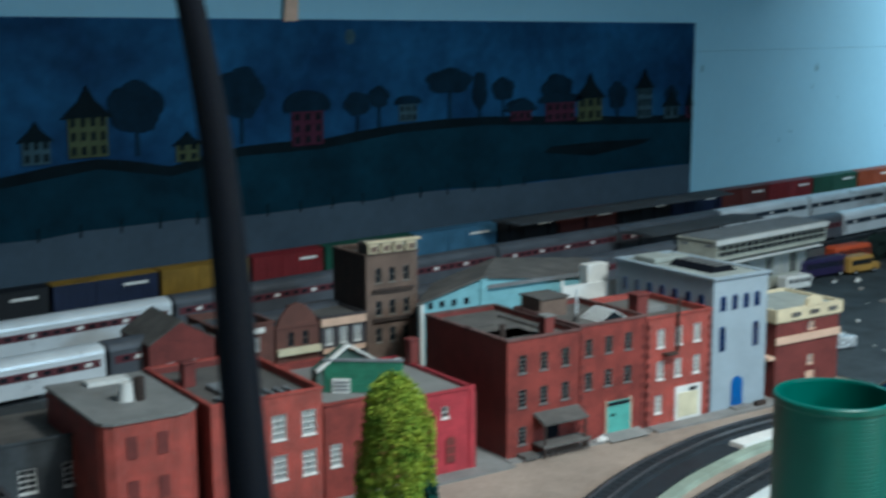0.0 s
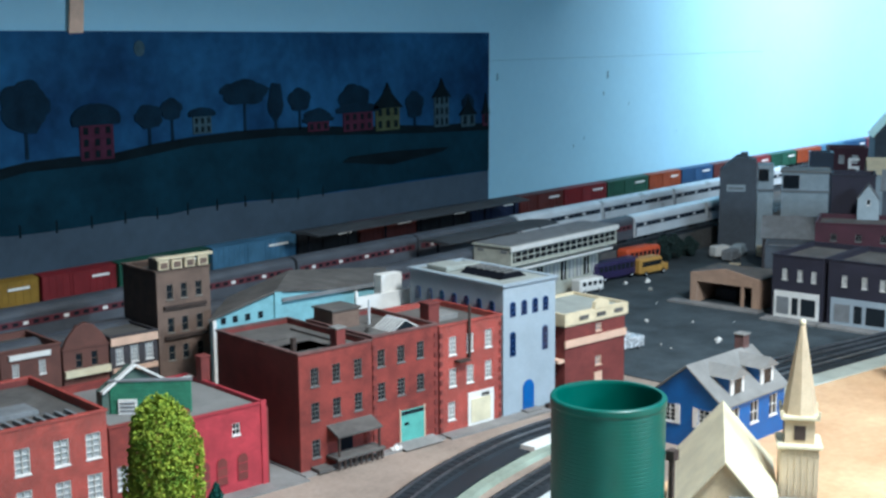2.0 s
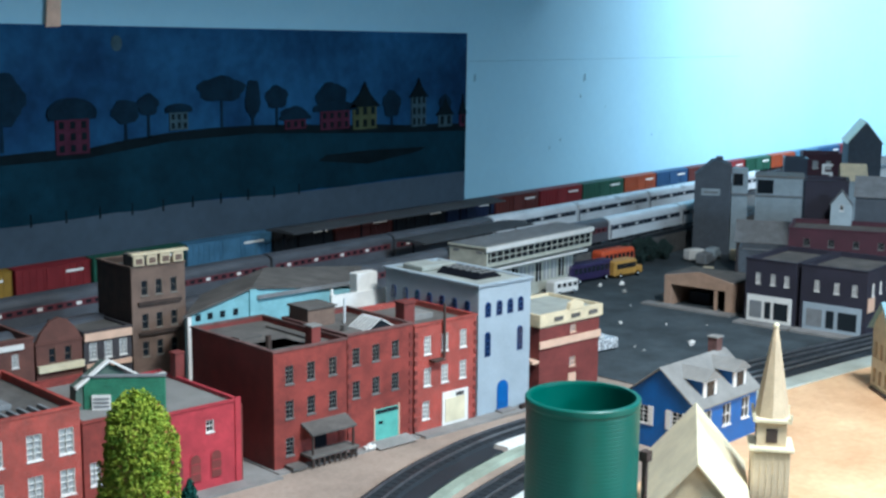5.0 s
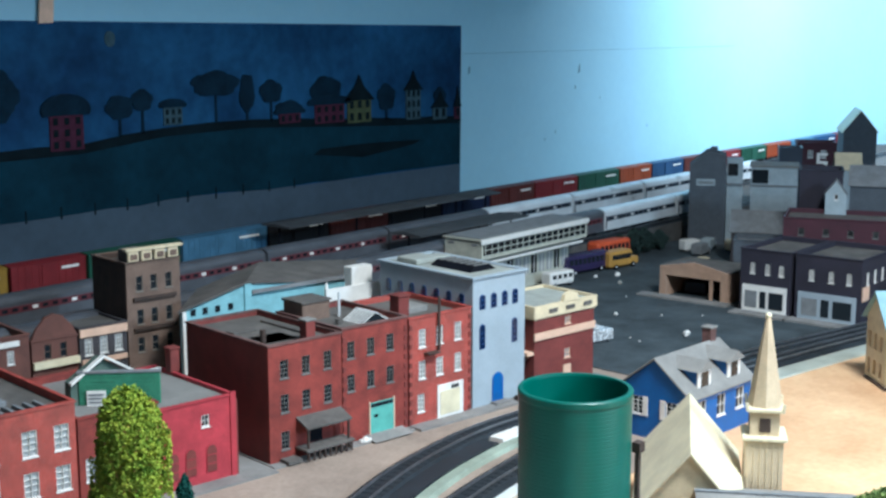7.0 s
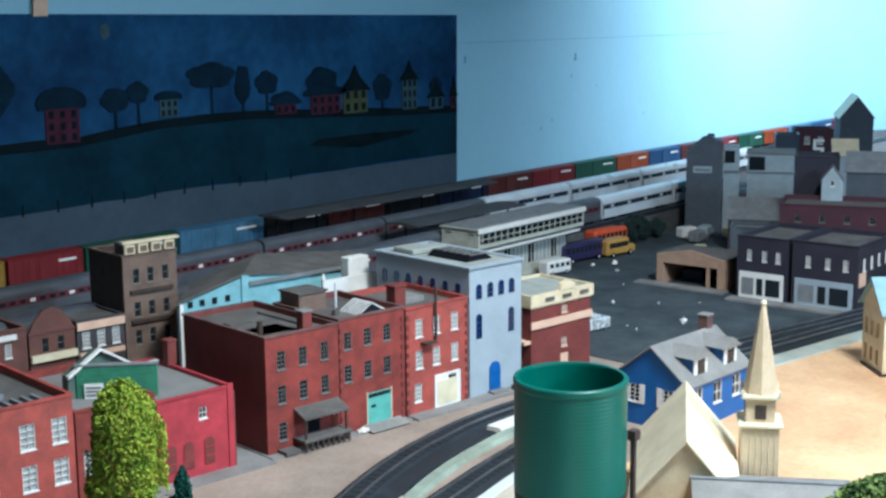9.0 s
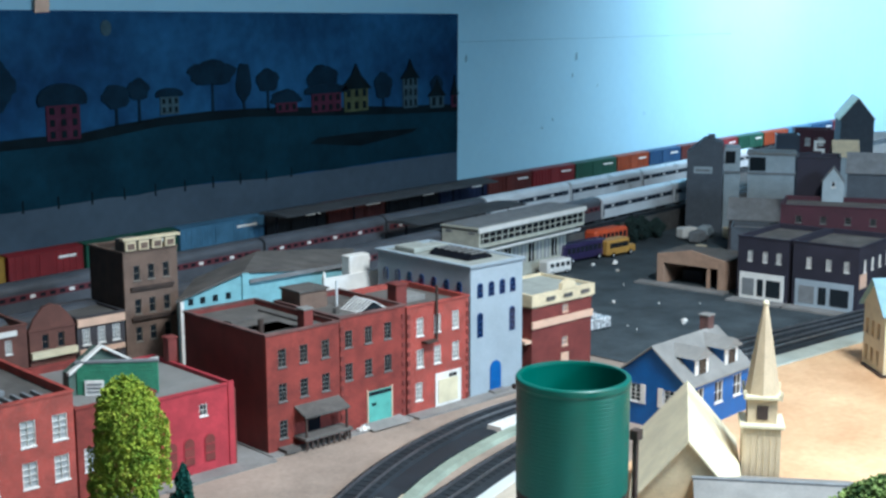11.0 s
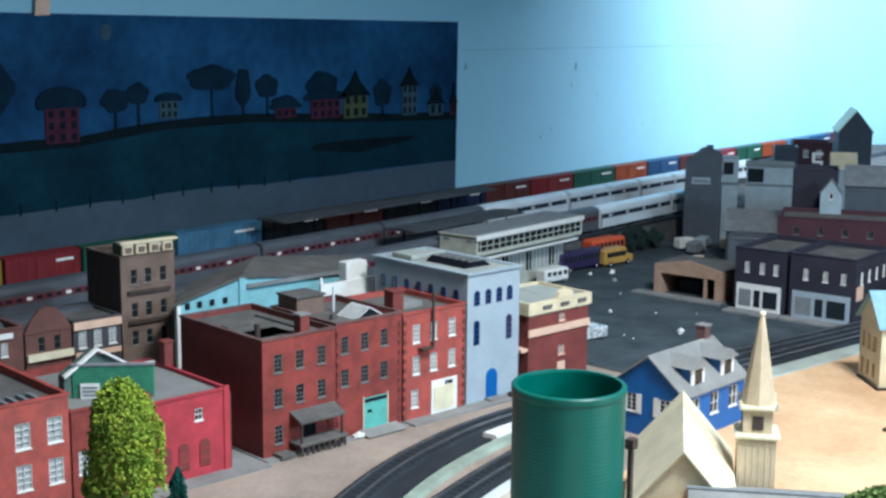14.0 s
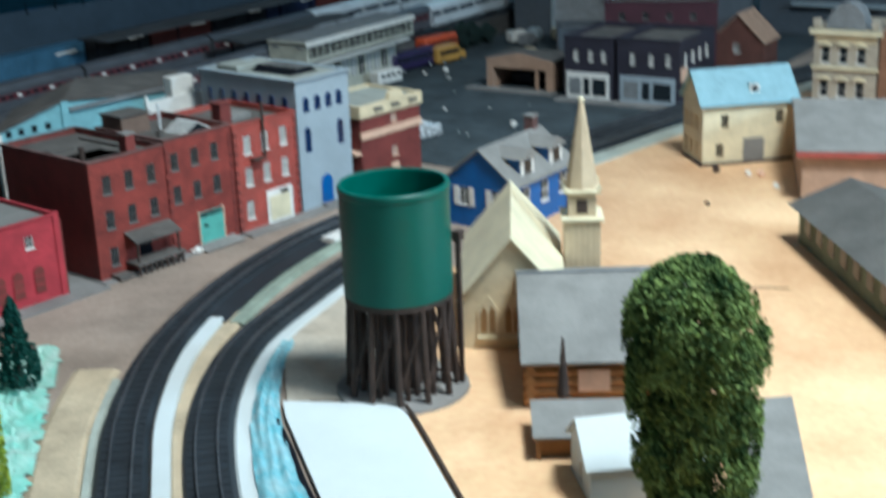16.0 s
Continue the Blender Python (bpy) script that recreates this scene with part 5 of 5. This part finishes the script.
block("brown_corner_house", (2.10, 0.733), AW, 0.10, 0.12, 0.128, make("orange_brown_boards", (0.24, 0.12, 0.07), 0.8, vary=0.3), TARROOF, "orange-brown flat roofed house beside the hotel", group="village street", wins=storey("F", (0.03, 0.07), (0.09, 0.045), 0.013, 0.025, (1, 2)))

# ---- yellow house ----
ang = math.degrees(math.atan2(0.777 - 0.861, 1.843 - 1.768))
ye = gable("pale_yellow_house", (1.762, 0.869), ang, 0.125, 0.072, 0.084, 0.119, IVORY, BLUEROOF, "pale yellow clapboard house with light blue roof",
           wins=[("F", 0.03, 0.058, 0.011, 0.018, (2, 2)), ("F", 0.105, 0.060, 0.011, 0.018, (2, 2)), ("F", 0.024, 0.020, 0.011, 0.018, (2, 2)),
                 ("L", 0.012, 0.055, 0.01, 0.02, (2, 2)), ("L", 0.031, 0.055, 0.01, 0.02, (2, 2)), ("L", 0.05, 0.055, 0.01, 0.02, (2, 2)), ("L", 0.012, 0.02, 0.01, 0.02, (2, 2)), ("L", 0.031, 0.02, 0.01, 0.02, (2, 2)), ("L", 0.05, 0.02, 0.01, 0.02, (2, 2))],
           frame_mat=CREAM, group="village street", over=0.006)
part("barn_door", box(0.056, -0.0015, 0.002, 0.084, 0.0003, 0.034), GREYROOF, ye)
part("base", box(-0.004, -0.004, 0.0012, 0.129, 0.066, 0.004), WOODDARK, ye)
dm = part("dormer", box(0.066, 0.008, 0.093, 0.078, 0.022, 0.1035), BLUEROOF, ye)
part("dormer_frame", box(0.0655, 0.0066, 0.0925, 0.0785, 0.0071, 0.1035), WHITE, dm)
part("dormer_window", box(0.068, 0.0059, 0.0945, 0.076, 0.0065, 0.1015), DARKGLASS, dm)

# ---- blue house ----
bh = gable("bright_blue_house", (1.407, 0.952), -4, 0.128, 0.092, 0.055, 0.091, COBALT, GREYROOF, "bright blue house with grey roof and white dormers",
           wins=[("L", 0.024, 0.036, 0.014, 0.02, (2, 4)), ("L", 0.068, 0.036, 0.014, 0.02, (2, 4)), ("F", 0.024, 0.036, 0.017, 0.024, (2, 2)), ("F", 0.064, 0.036, 0.017, 0.024, (2, 2)), ("F", 0.104, 0.036, 0.017, 0.024, (2, 2))], group="village street")
for x in (0.036, 0.098):
    d = part("dormer", box(x - 0.013, 0.007, 0.056, x + 0.013, 0.045, 0.080), COBALT, bh)
    part("dormer_front", box(x - 0.0135, 0.0052, 0.058, x + 0.0135, 0.0068, 0.0805), WHITE, d)
    part("window", box(x - 0.007, 0.0044, 0.062, x + 0.007, 0.0051, 0.078), DARKGLASS, d)
    part("dormer_roof", prism([(x - 0.018, 0.0805), (x + 0.018, 0.0805), (x, 0.0915)], 1, 0.001, 0.05), GREYROOF, d)
chimney(bh, 0.116, 0.050, 0.086, 0.107, 0.012, DUSTRED, GREYROOF)
for w in ((0.024, 0.036), (0.068, 0.036)):
    for s in (-1, 1):
        bm = box(w[0] + s * 0.0105 - 0.0032, -0.0012, 0.025, w[0] + s * 0.0105 + 0.0032, -0.0002, 0.047)
        bm.transform(place("L", 0.128, 0.092))
        part("shutter", bm, WHITE, bh)

# ---- church ----
CH = Vector((1.0970, 0.8343))
ch = gable("cream_church", tuple(CH), -61.2, 0.086, 0.175, 0.052, 0.102, CREAM, IVORY, "cream plastic church with steep ivory roof", along="y", group="village street", over=0.005)
mF = place("F", 0.086, 0.15)
for x in (0.022, 0.0435):
    w = part("gothic_window", prism([(x - 0.009, 0.014), (x + 0.009, 0.014), (x + 0.009, 0.038), (x, 0.052), (x - 0.009, 0.038)], 1, -0.0016, 0.0004), CREAM, ch)
    part("lancet", prism([(x - 0.0065, 0.017), (x - 0.001, 0.017), (x - 0.001, 0.036), (x - 0.0036, 0.042), (x - 0.0065, 0.036)], 1, -0.0022, -0.0017), make("amber_window", (0.30, 0.17, 0.07), 0.3, vary=0.2) if x < 0.03 else bpy.data.materials["amber_window"], w)
    part("lancet", prism([(x + 0.001, 0.017), (x + 0.0065, 0.017), (x + 0.0065, 0.036), (x + 0.0036, 0.042), (x + 0.001, 0.036)], 1, -0.0022, -0.0017), bpy.data.materials["amber_window"], w)
    part("window_sill", box(x - 0.0098, -0.004, 0.011, x + 0.010, -0.0003, 0.014), IVORY, w)
tw = part("tower", box(0.0927, 0.105, 0, 0.1267, 0.139, 0.084), SPIRETAN, ch)
for i in range(6):
    part("board_joint", box(0.0950 + i * 0.0056, 0.1044, 0.002, 0.0955 + i * 0.0056, 0.1051, 0.082), CREAM, tw)
part("ledge", box(0.0897, 0.102, 0.084, 0.1297, 0.142, 0.0875, 0.0006), IVORY, tw)
part("belfry", box(0.0967, 0.109, 0.0875, 0.1227, 0.135, 0.110), SPIRETAN, tw)
part("belfry_opening", box(0.1047, 0.1082, 0.091, 0.1147, 0.1089, 0.104), WOODDARK, tw)
part("belfry_opening", box(0.0959, 0.117, 0.091, 0.0966, 0.127, 0.104), WOODDARK, tw)
part("upper_ledge", box(0.0927, 0.105, 0.11, 0.1267, 0.139, 0.1135, 0.0006), IVORY, tw)
for qx in (0.0935, 0.1259):
    for qy in (0.1058, 0.1382):
        part("corner_knob", box(qx - 0.0012, qy - 0.0012, 0.1135, qx + 0.0012, qy + 0.0012, 0.1185), IVORY, tw)
part("spire", tube((0.1097, 0.122, 0.1135), (0.1097, 0.122, 0.194), 0.016, 0.0022, 8), SPIRETAN, tw)
bm = bmesh.new()
bmesh.ops.create_icosphere(bm, subdivisions=2, radius=0.003, matrix=Matrix.Translation((0.1097, 0.122, 0.196)))
part("finial", bm, IVORY, tw)

# ---- water tank ----
wt = thing("water_tank", pose(1.005, 0.838, 0.0), "green open-topped water tank on dark timber legs", "water tank")
R, Z0, Z1 = 0.0440, 0.087, 0.1775
prof = [(0.001, Z0), (R * 0.96, Z0)]
k = 26
for i in range(k):
    z = Z0 + (Z1 - 0.008 - Z0) * i / k
    prof += [(R, z + 0.0003), (R, z + 0.0026), (R * 0.9962, z + 0.0031)]
prof += [(R, Z1 - 0.006), (R * 1.018, Z1 - 0.0052), (R * 1.018, Z1 - 0.001), (R * 1.0, Z1), (R * 0.93, Z1), (R * 0.92, Z1 - 0.002), (R * 0.92, Z1 - 0.05), (0.001, Z1 - 0.052)]
part("tub", lathe(prof, 112), TANKGREEN, wt, smooth=False)
part("deck", tube((0, 0, 0.0825), (0, 0, 0.0868), R * 1.0, R * 1.0, 24), WOODDARK, wt)
for i in range(12):
    a = 2 * math.pi * i / 12
    for r in (0.043, 0.025):
        if r == 0.025 and i % 2:
            continue
        part("leg", tube((r * 1.04 * math.cos(a), r * 1.04 * math.sin(a), 0.004), (r * 0.94 * math.cos(a), r * 0.94 * math.sin(a), 0.083), 0.0028), WOODDARK, wt)
    b = a + 2 * math.pi / 12
    part("brace", tube((0.044 * math.cos(a), 0.044 * math.sin(a), 0.012), (0.041 * math.cos(b), 0.041 * math.sin(b), 0.076), 0.0014, n=6), WOODDARK, wt)
part("core", lathe([(0.016, 0.0045), (0.015, 0.083)], 12), WOODDARK, wt)
for i in range(9):
    a = 2 * math.pi * (i + 0.5) / 9
    part("leg", tube((0.034 * math.cos(a), 0.034 * math.sin(a), 0.004), (0.032 * math.cos(a), 0.032 * math.sin(a), 0.083), 0.0024), WOODDARK, wt)
part("base_plinth", lathe([(0.001, 0.0), (0.056, 0.0), (0.055, 0.004), (0.001, 0.0045)], 24), PAVE, wt)
part("valve_box", box(0.021, -0.046, 0.128, 0.029, -0.039, 0.136), WOODDARK, wt)
part("ladder", box(0.024, -0.0435, 0.0045, 0.0275, -0.040, 0.135), WOODDARK, wt)

# ---- log house, small house, long sheds ----
LOG = make("orange_log_wood", (0.42, 0.20, 0.07), 0.65, vary=0.35, scale=60)
lg = thing("log_house", pose(1.012, 0.731, 0, 0, 0, -60), "orange timber house with wide grey card roof and porch", "model house", "village street")
part("wall", box(0.008, 0.006, 0, 0.13, 0.20, 0.042), LOG, lg)
for i in range(5):
    part("log", tube((0.002, 0.0055, 0.006 + i * 0.0082), (0.136, 0.0055, 0.006 + i * 0.0082), 0.0042, n=8), LOG, lg)
    part("log", tube((0.0075, 0.0, 0.009 + i * 0.0078), (0.0075, 0.2, 0.009 + i * 0.0078), 0.0042, n=8), LOG, lg)
part("gable", prism([(0.002, 0.042), (0.206, 0.042), (0.104, 0.074)], 0, 0.005, 0.010), LOG, lg)
part("roof", prism([(-0.006, 0.0405), (0.104, 0.0755), (0.104, 0.0785), (-0.007, 0.043)], 0, 0.0, 0.142), GREYROOF, lg)
part("roof", prism([(0.220, 0.0385), (0.1045, 0.0755), (0.1045, 0.0785), (0.221, 0.041)], 0, 0.0, 0.142), GREYROOF, lg)
part("ridge_cap", box(-0.001, 0.102, 0.0782, 0.143, 0.107, 0.0797), SLATE, lg)
part("porch_roof", prism([(-0.088, 0.018), (-0.030, 0.021), (-0.030, 0.0232), (-0.089, 0.0202)], 0, 0.006, 0.13), GREYROOF, lg)
for x in (0.010, 0.045, 0.085, 0.124):
    part("porch_post", box(x - 0.0015, -0.086, 0.0012, x + 0.0015, -0.083, 0.0185), LOG, lg)
part("porch_wall", box(0.010, -0.08, 0.0, 0.125, -0.034, 0.017), LOG, lg)
part("window", box(0.045, -0.0012, 0.016, 0.07, 0.0006, 0.034), PEACH, lg)
part("flue", tube((0.032, -0.02, 0.022), (0.032, -0.02, 0.070), 0.005, 0.0008, 8), WOODDARK, lg)

sh = gable("small_grey_house", (0.8999, 0.6173), -50, 0.085, 0.055, 0.030, 0.052, PALECARD, PALECARD, "small pale grey house with card roof", wins=[("L", 0.028, 0.014, 0.008, 0.014, (1, 2))], group="village street")
gl = thing("long_grey_shed", pose(1.35, 0.545, 0, 0, 0, 0), "long low shed with weathered grey roof and red trim", "model building", "village street")
e0, e1 = Vector((1.511, 0.664)) - Vector((1.35, 0.545)), Vector((0.0, 0.0))
dv = (e1 - e0).normalized()
pv = Vector((-dv.y, dv.x))
if pv.y > 0:
    pv = -pv
DULLGREEN = make("mossy_green_boards", (0.16, 0.19, 0.13), 0.85, vary=0.4)


def slanted(name, a, b, zs, mat, parent, thick):
    """A roof plane between the line a (z zs[0]) and the line b (z zs[1])."""
    bm = bmesh.new()
    vs = [bm.verts.new(p) for p in ((*a[0], zs[0]), (*a[1], zs[0]), (*b[1], zs[1]), (*b[0], zs[1]))]
    bm.faces.new(vs)
    bmesh.ops.solidify(bm, geom=bm.faces[:], thickness=thick)
    return part(name, bm, mat, parent)


e2 = e1 + dv * 0.12
off = lambda p, k: tuple(p + pv * k)
bm = prism([tuple(e0), tuple(e2), off(e2, 0.11), off(e0, 0.11)], 2, 0, 0.044)
part("wall", bm, DULLGREEN, gl)
slanted("roof", (off(e0 - dv * 0.006, -0.012), off(e2, -0.012)), (off(e0 - dv * 0.006, 0.055), off(e2, 0.055)), (0.043, 0.068), GREYROOF, gl, 0.003)
slanted("roof", (off(e0 - dv * 0.006, 0.122), off(e2, 0.122)), (off(e0 - dv * 0.006, 0.055), off(e2, 0.055)), (0.043, 0.068), GREYROOF, gl, 0.003)
for i in range(8):
    p = e0 + dv * (0.02 + i * 0.033)
    part("window", prism([tuple(p), tuple(p + dv * 0.016), off(p + dv * 0.016, -0.0008), off(p, -0.0008)], 2, 0.016, 0.034), DARKGLASS, gl)
g2 = gable("grey_roofed_red_house", (1.652, 0.705), -70, 0.2, 0.23, 0.066, 0.099, TAN, GREYROOF, "red trimmed house with broad pale grey roof", group="village street", over=0.008)
part("fascia", box(-0.008, -0.0095, 0.058, 0.208, -0.0085, 0.0645), RED_W, g2, "red painted eaves board")
poly_sheet("pale_card_sheet", [(0.931, 0.906), (0.968, 0.822), (0.955, 0.801), (0.864, 0.704), (0.72, 0.55), (0.64, 0.585), (0.82, 0.786), (0.91, 0.887)], 0, 0.0048, PALECARD, "pale grey card sheet lying beside the tracks")
bm = bmesh.new()
strip = INNER[8:104]
rows = []
for i, p in enumerate(strip):
    d = (strip[min(i + 1, len(strip) - 1)] - strip[max(i - 1, 0)]).normalized()
    q = Vector((d.y, -d.x))
    wide = 0.034 - 0.022 * max(0, (i - 40) / 56)
    rows.append([bm.verts.new((*(p + q * (0.033 + wide * k / 14)), 0.0035 + 0.012 * abs(noise.noise(Vector((i * 0.05, k * 0.33, 2.2)))) * math.sin(math.pi * (k + 0.3) / 14.6) + 0.004 * abs(noise.noise(Vector((i * 0.21, k * 0.6, 5.2)))))) for k in range(15)])
for r0, r1 in zip(rows, rows[1:]):
    for k in range(14):
        bm.faces.new((r0[k], r1[k], r1[k + 1], r0[k + 1]))
solid("plastic_film", bm, PLASTICFILM, "crumpled teal blue plastic film along the track", "plastic film", smooth=True)
solid("dark_edge_strip", ribbon(spline([(0.66, 0.602), (0.815, 0.790), (0.865, 0.846), (0.902, 0.890)]), 0, 0.0045, 0, 0.0052, 0.0005), BLACK, "thin black strip along the pale card", "edge strip", "structure")
solid("dark_edge_strip", ribbon(spline([(0.724, 0.548), (0.868, 0.702), (0.959, 0.799), (0.973, 0.822)]), 0, 0.0022, 0, 0.0056, 0.0004), WOODDARK, "thin dark strip along the pale card", "edge strip", "structure")
rr = solid("grey_card_roof", prism([(1.058, 0.552), (1.072, 0.534), (0.931, 0.476), (0.85, 0.445), (0.82, 0.50)], 2, 0, 0.03), GREYROOF, "low grey card roof at the table's edge", "model building")
log = solid("scenery_timber", tube((1.80, 0.745, 0.006), (1.855, 0.715, 0.006), 0.004, n=8), WHITE, "white bent scrap lying by the yellow house", "scrap")


# ---- trees ----
def leaf_tree(name, x, y, h, r, dark, light, label, seed, foot=0.0, count=2600, conic=False, trunk=0.005, taper=0.88, leaf=1.0):
    ob = thing(name, pose(x, y, foot), label, "model tree", "model trees")
    g = random.Random(seed)
    bm = bmesh.new()
    add_tube(bm, (0, 0, 0), (0, 0, h * 0.7), trunk, trunk * 0.4, 8)
    for i in range(9):
        a, z = g.uniform(0, 6.28), h * g.uniform(0.25, 0.7)
        add_tube(bm, (0, 0, z), (r * 0.7 * math.cos(a), r * 0.7 * math.sin(a), z + h * 0.12), trunk * 0.35, trunk * 0.12, 5)
    part("trunk", bm, WOODDARK, ob)
    verts, faces = [], []
    lumps = [(g.uniform(0, 6.28), g.uniform(0.1, 0.95), g.uniform(0.66, 1.20)) for _ in range(60)]
    for i in range(count):
        u = g.random()
        z = h * (0.10 + 0.90 * u)
        if conic:
            prof = (1 - u) ** 0.8
        else:
            prof = min(1, (u + 0.25) * 2.0) ** 0.5 * (1 - 0.72 * (max(0, u - taper) / (1 - taper)) ** 2.2)
        a = g.uniform(0, 6.28)
        lump = max((k for la, lu, k in lumps if abs((a - la + 3.14) % 6.28 - 3.14) < 0.5 and abs(u - lu) < 0.08), default=0.82)
        rad = r * prof * lump * (g.random() ** 0.22)
        c = Vector((rad * math.cos(a), rad * math.sin(a), z + g.uniform(-1, 1) * h * 0.015))
        s = r * g.uniform(0.05, 0.10) * leaf
        q = Euler((g.uniform(0, 6.28), g.uniform(0, 6.28), g.uniform(0, 6.28))).to_matrix()
        base = len(verts)
        for p in ((-1, -0.6, 0), (1, -0.7, 0.2), (0.8, 0.8, 0), (-0.7, 0.7, -0.3), (0, 0, 0.9)):
            verts.append(c + q @ (Vector(p) * s))
        faces += [(base, base + 1, base + 4), (base + 1, base + 2, base + 4), (base + 2, base + 3, base + 4), (base + 3, base, base + 4)]
    me = bpy.data.meshes.new("crown")
    me.from_pydata(verts, [], faces)
    m = bpy.data.materials.new(name + "_foliage")
    m.use_nodes = True
    nt = m.node_tree
    geo, ramp, co = nt.nodes.new("ShaderNodeNewGeometry"), nt.nodes.new("ShaderNodeValToRGB"), nt.nodes.new("ShaderNodeTexCoord")
    clump, blend = nt.nodes.new("ShaderNodeTexNoise"), nt.nodes.new("ShaderNodeMix")
    clump.inputs["Scale"].default_value, clump.inputs["Detail"].default_value = 2.6 / r, 3
    blend.inputs["Factor"].default_value = 0.24
    ramp.color_ramp.elements[0].position, ramp.color_ramp.elements[1].position = 0.30, 0.68
    ramp.color_ramp.elements[0].color, ramp.color_ramp.elements[1].color = (*dark, 1), (*light, 1)
    nt.links.new(co.outputs["Object"], clump.inputs["Vector"])
    nt.links.new(clump.outputs["Fac"], blend.inputs["A"])
    nt.links.new(geo.outputs["Random Per Island"], blend.inputs["B"])
    nt.links.new(blend.outputs["Result"], ramp.inputs["Fac"])
    nt.links.new(ramp.outputs["Color"], nt.nodes["Principled BSDF"].inputs["Base Color"])
    nt.nodes["Principled BSDF"].inputs["Roughness"].default_value = 0.9
    nt.nodes["Principled BSDF"].inputs["Specular IOR Level"].default_value = 0.12
    me.materials.append(m)
    crown = new("crown", me)
    crown.parent = ob
    return ob


leaf_tree("tall_yellow_green_tree", 0.60, 0.862, 0.259, 0.0193, (0.12, 0.24, 0.03), (0.46, 0.52, 0.07), "tall rounded yellow-green foam tree by the tracks", 3, count=30000, taper=0.925, leaf=0.62)
leaf_tree("dark_green_tree", 0.883, 0.540, 0.194, 0.0385, (0.012, 0.045, 0.018), (0.27, 0.37, 0.12), "bushy dark green tree between the village houses", 5, count=32000, taper=0.82, leaf=0.46)
leaf_tree("small_pine", 0.852, 1.123, 0.085, 0.0215, (0.006, 0.04, 0.035), (0.02, 0.09, 0.07), "small dark green pine beside the street", 7, count=1800, conic=True, trunk=0.003)
# aqua film meadow at the bend
bm = bmesh.new()
g = random.Random(8)
nx, ny = 80, 80


def fold(x, y):
    """Height of the crumpled film."""
    n = abs(noise.noise(Vector((x * 55, y * 22, 3.1)))) + 0.5 * abs(noise.noise(Vector((x * 140, y * 90, 7.7))))
    return 0.0015 + 0.028 * n * min(1, max(0, (y - 0.934 - (x - 0.777) * 0.9 - 0.084) * 14))


grid = [[bm.verts.new((0.60 + 0.33 * i / nx, 0.86 + 0.32 * j / ny, fold(0.60 + 0.33 * i / nx, 0.86 + 0.32 * j / ny))) for j in range(ny + 1)] for i in range(nx + 1)]
for i in range(nx):
    for j in range(ny):
        cx, cy = 0.60 + 0.33 * (i + 0.5) / nx, 0.86 + 0.32 * (j + 0.5) / ny
        edge = 0.088 + 0.012 * noise.noise(Vector((cx * 60, cy * 60, 0)))
        if cy - 0.934 > (cx - 0.777) * 0.9 + edge and cy < 1.175 + 0.01 * noise.noise(Vector((cx * 50, 0, 5))):
            bm.faces.new((grid[i][j], grid[i + 1][j], grid[i + 1][j + 1], grid[i][j + 1]))
bmesh.ops.delete(bm, geom=[v for v in bm.verts if not v.link_faces], context="VERTS")
solid("aqua_meadow", bm, AQUAFILM, "crumpled aqua green film meadow beside the track", "film meadow")

# ---- black lamp arm at the table's edge ----
arm = thing("gooseneck_arm", pose(0, 0, 0), "black flexible gooseneck arm leaning over the layout edge", "lamp arm")
pts = [Vector(p) + Vector((0.0035, -0.003, 0)) for p in ((0.197, 0.352, 0.20), (0.258, 0.471, 0.275), (0.315, 0.574, 0.342), (0.374, 0.674, 0.405), (0.418, 0.765, 0.462), (0.455, 0.85, 0.54), (0.47, 0.90, 0.64))]
cu = bpy.data.curves.new("neck", "CURVE")
cu.dimensions, cu.bevel_depth, cu.bevel_resolution, cu.resolution_u = "3D", 0.0052, 4, 8
sp = cu.splines.new("NURBS")
sp.points.add(len(pts) - 1)
for q, p in zip(sp.points, pts):
    q.co = (*p, 1)
sp.use_endpoint_u, sp.order_u = True, 3
cu.materials.append(BLACK)
neck = new("neck", cu)
neck.parent = arm
part("foot", tube((0.20, 0.35, 0.20), (0.10, 0.17, 0.0), 0.007, n=14), BLACK, arm)
part("stand_pole", tube((0.10, 0.17, 0.0), (0.10, 0.17, -0.97), 0.012, n=14), BLACK, arm)
part("stand_base", tube((0.10, 0.17, -1.0), (0.10, 0.17, -0.97), 0.14, 0.12, n=24), BLACK, arm)
solid("board_crack", ribbon(spline([(1.262, 0.755), (1.288, 0.722), (1.315, 0.688), (1.352, 0.661), (1.368, 0.628)]), 0, 0.0012, 0.0012, 0.0019, 0.0002), WOODDARK, "thin dark crack line across the plywood", "crack", "structure")
for x, y, s, mt in ((1.742, 0.842, 0.005, WOODDARK), (1.742, 0.80, 0.004, WHITE), (1.748, 0.785, 0.005, PEACH), (1.70, 0.75, 0.004, WHITE), (1.60, 0.80, 0.003, WOODDARK)):
    bm = bmesh.new()
    bmesh.ops.create_icosphere(bm, subdivisions=2, radius=s, matrix=Matrix.Translation((x, y, 0.0012 + s * 0.7)))
    for v in bm.verts:
        v.co += Vector((rnd.uniform(-1, 1), rnd.uniform(-1, 1), rnd.uniform(-0.3, 0.3))) * s * 0.3
    solid("scenery_lump", bm, mt, "small scenery lump on the plywood by the yellow house", "scenery scrap", group="scraps in the village")
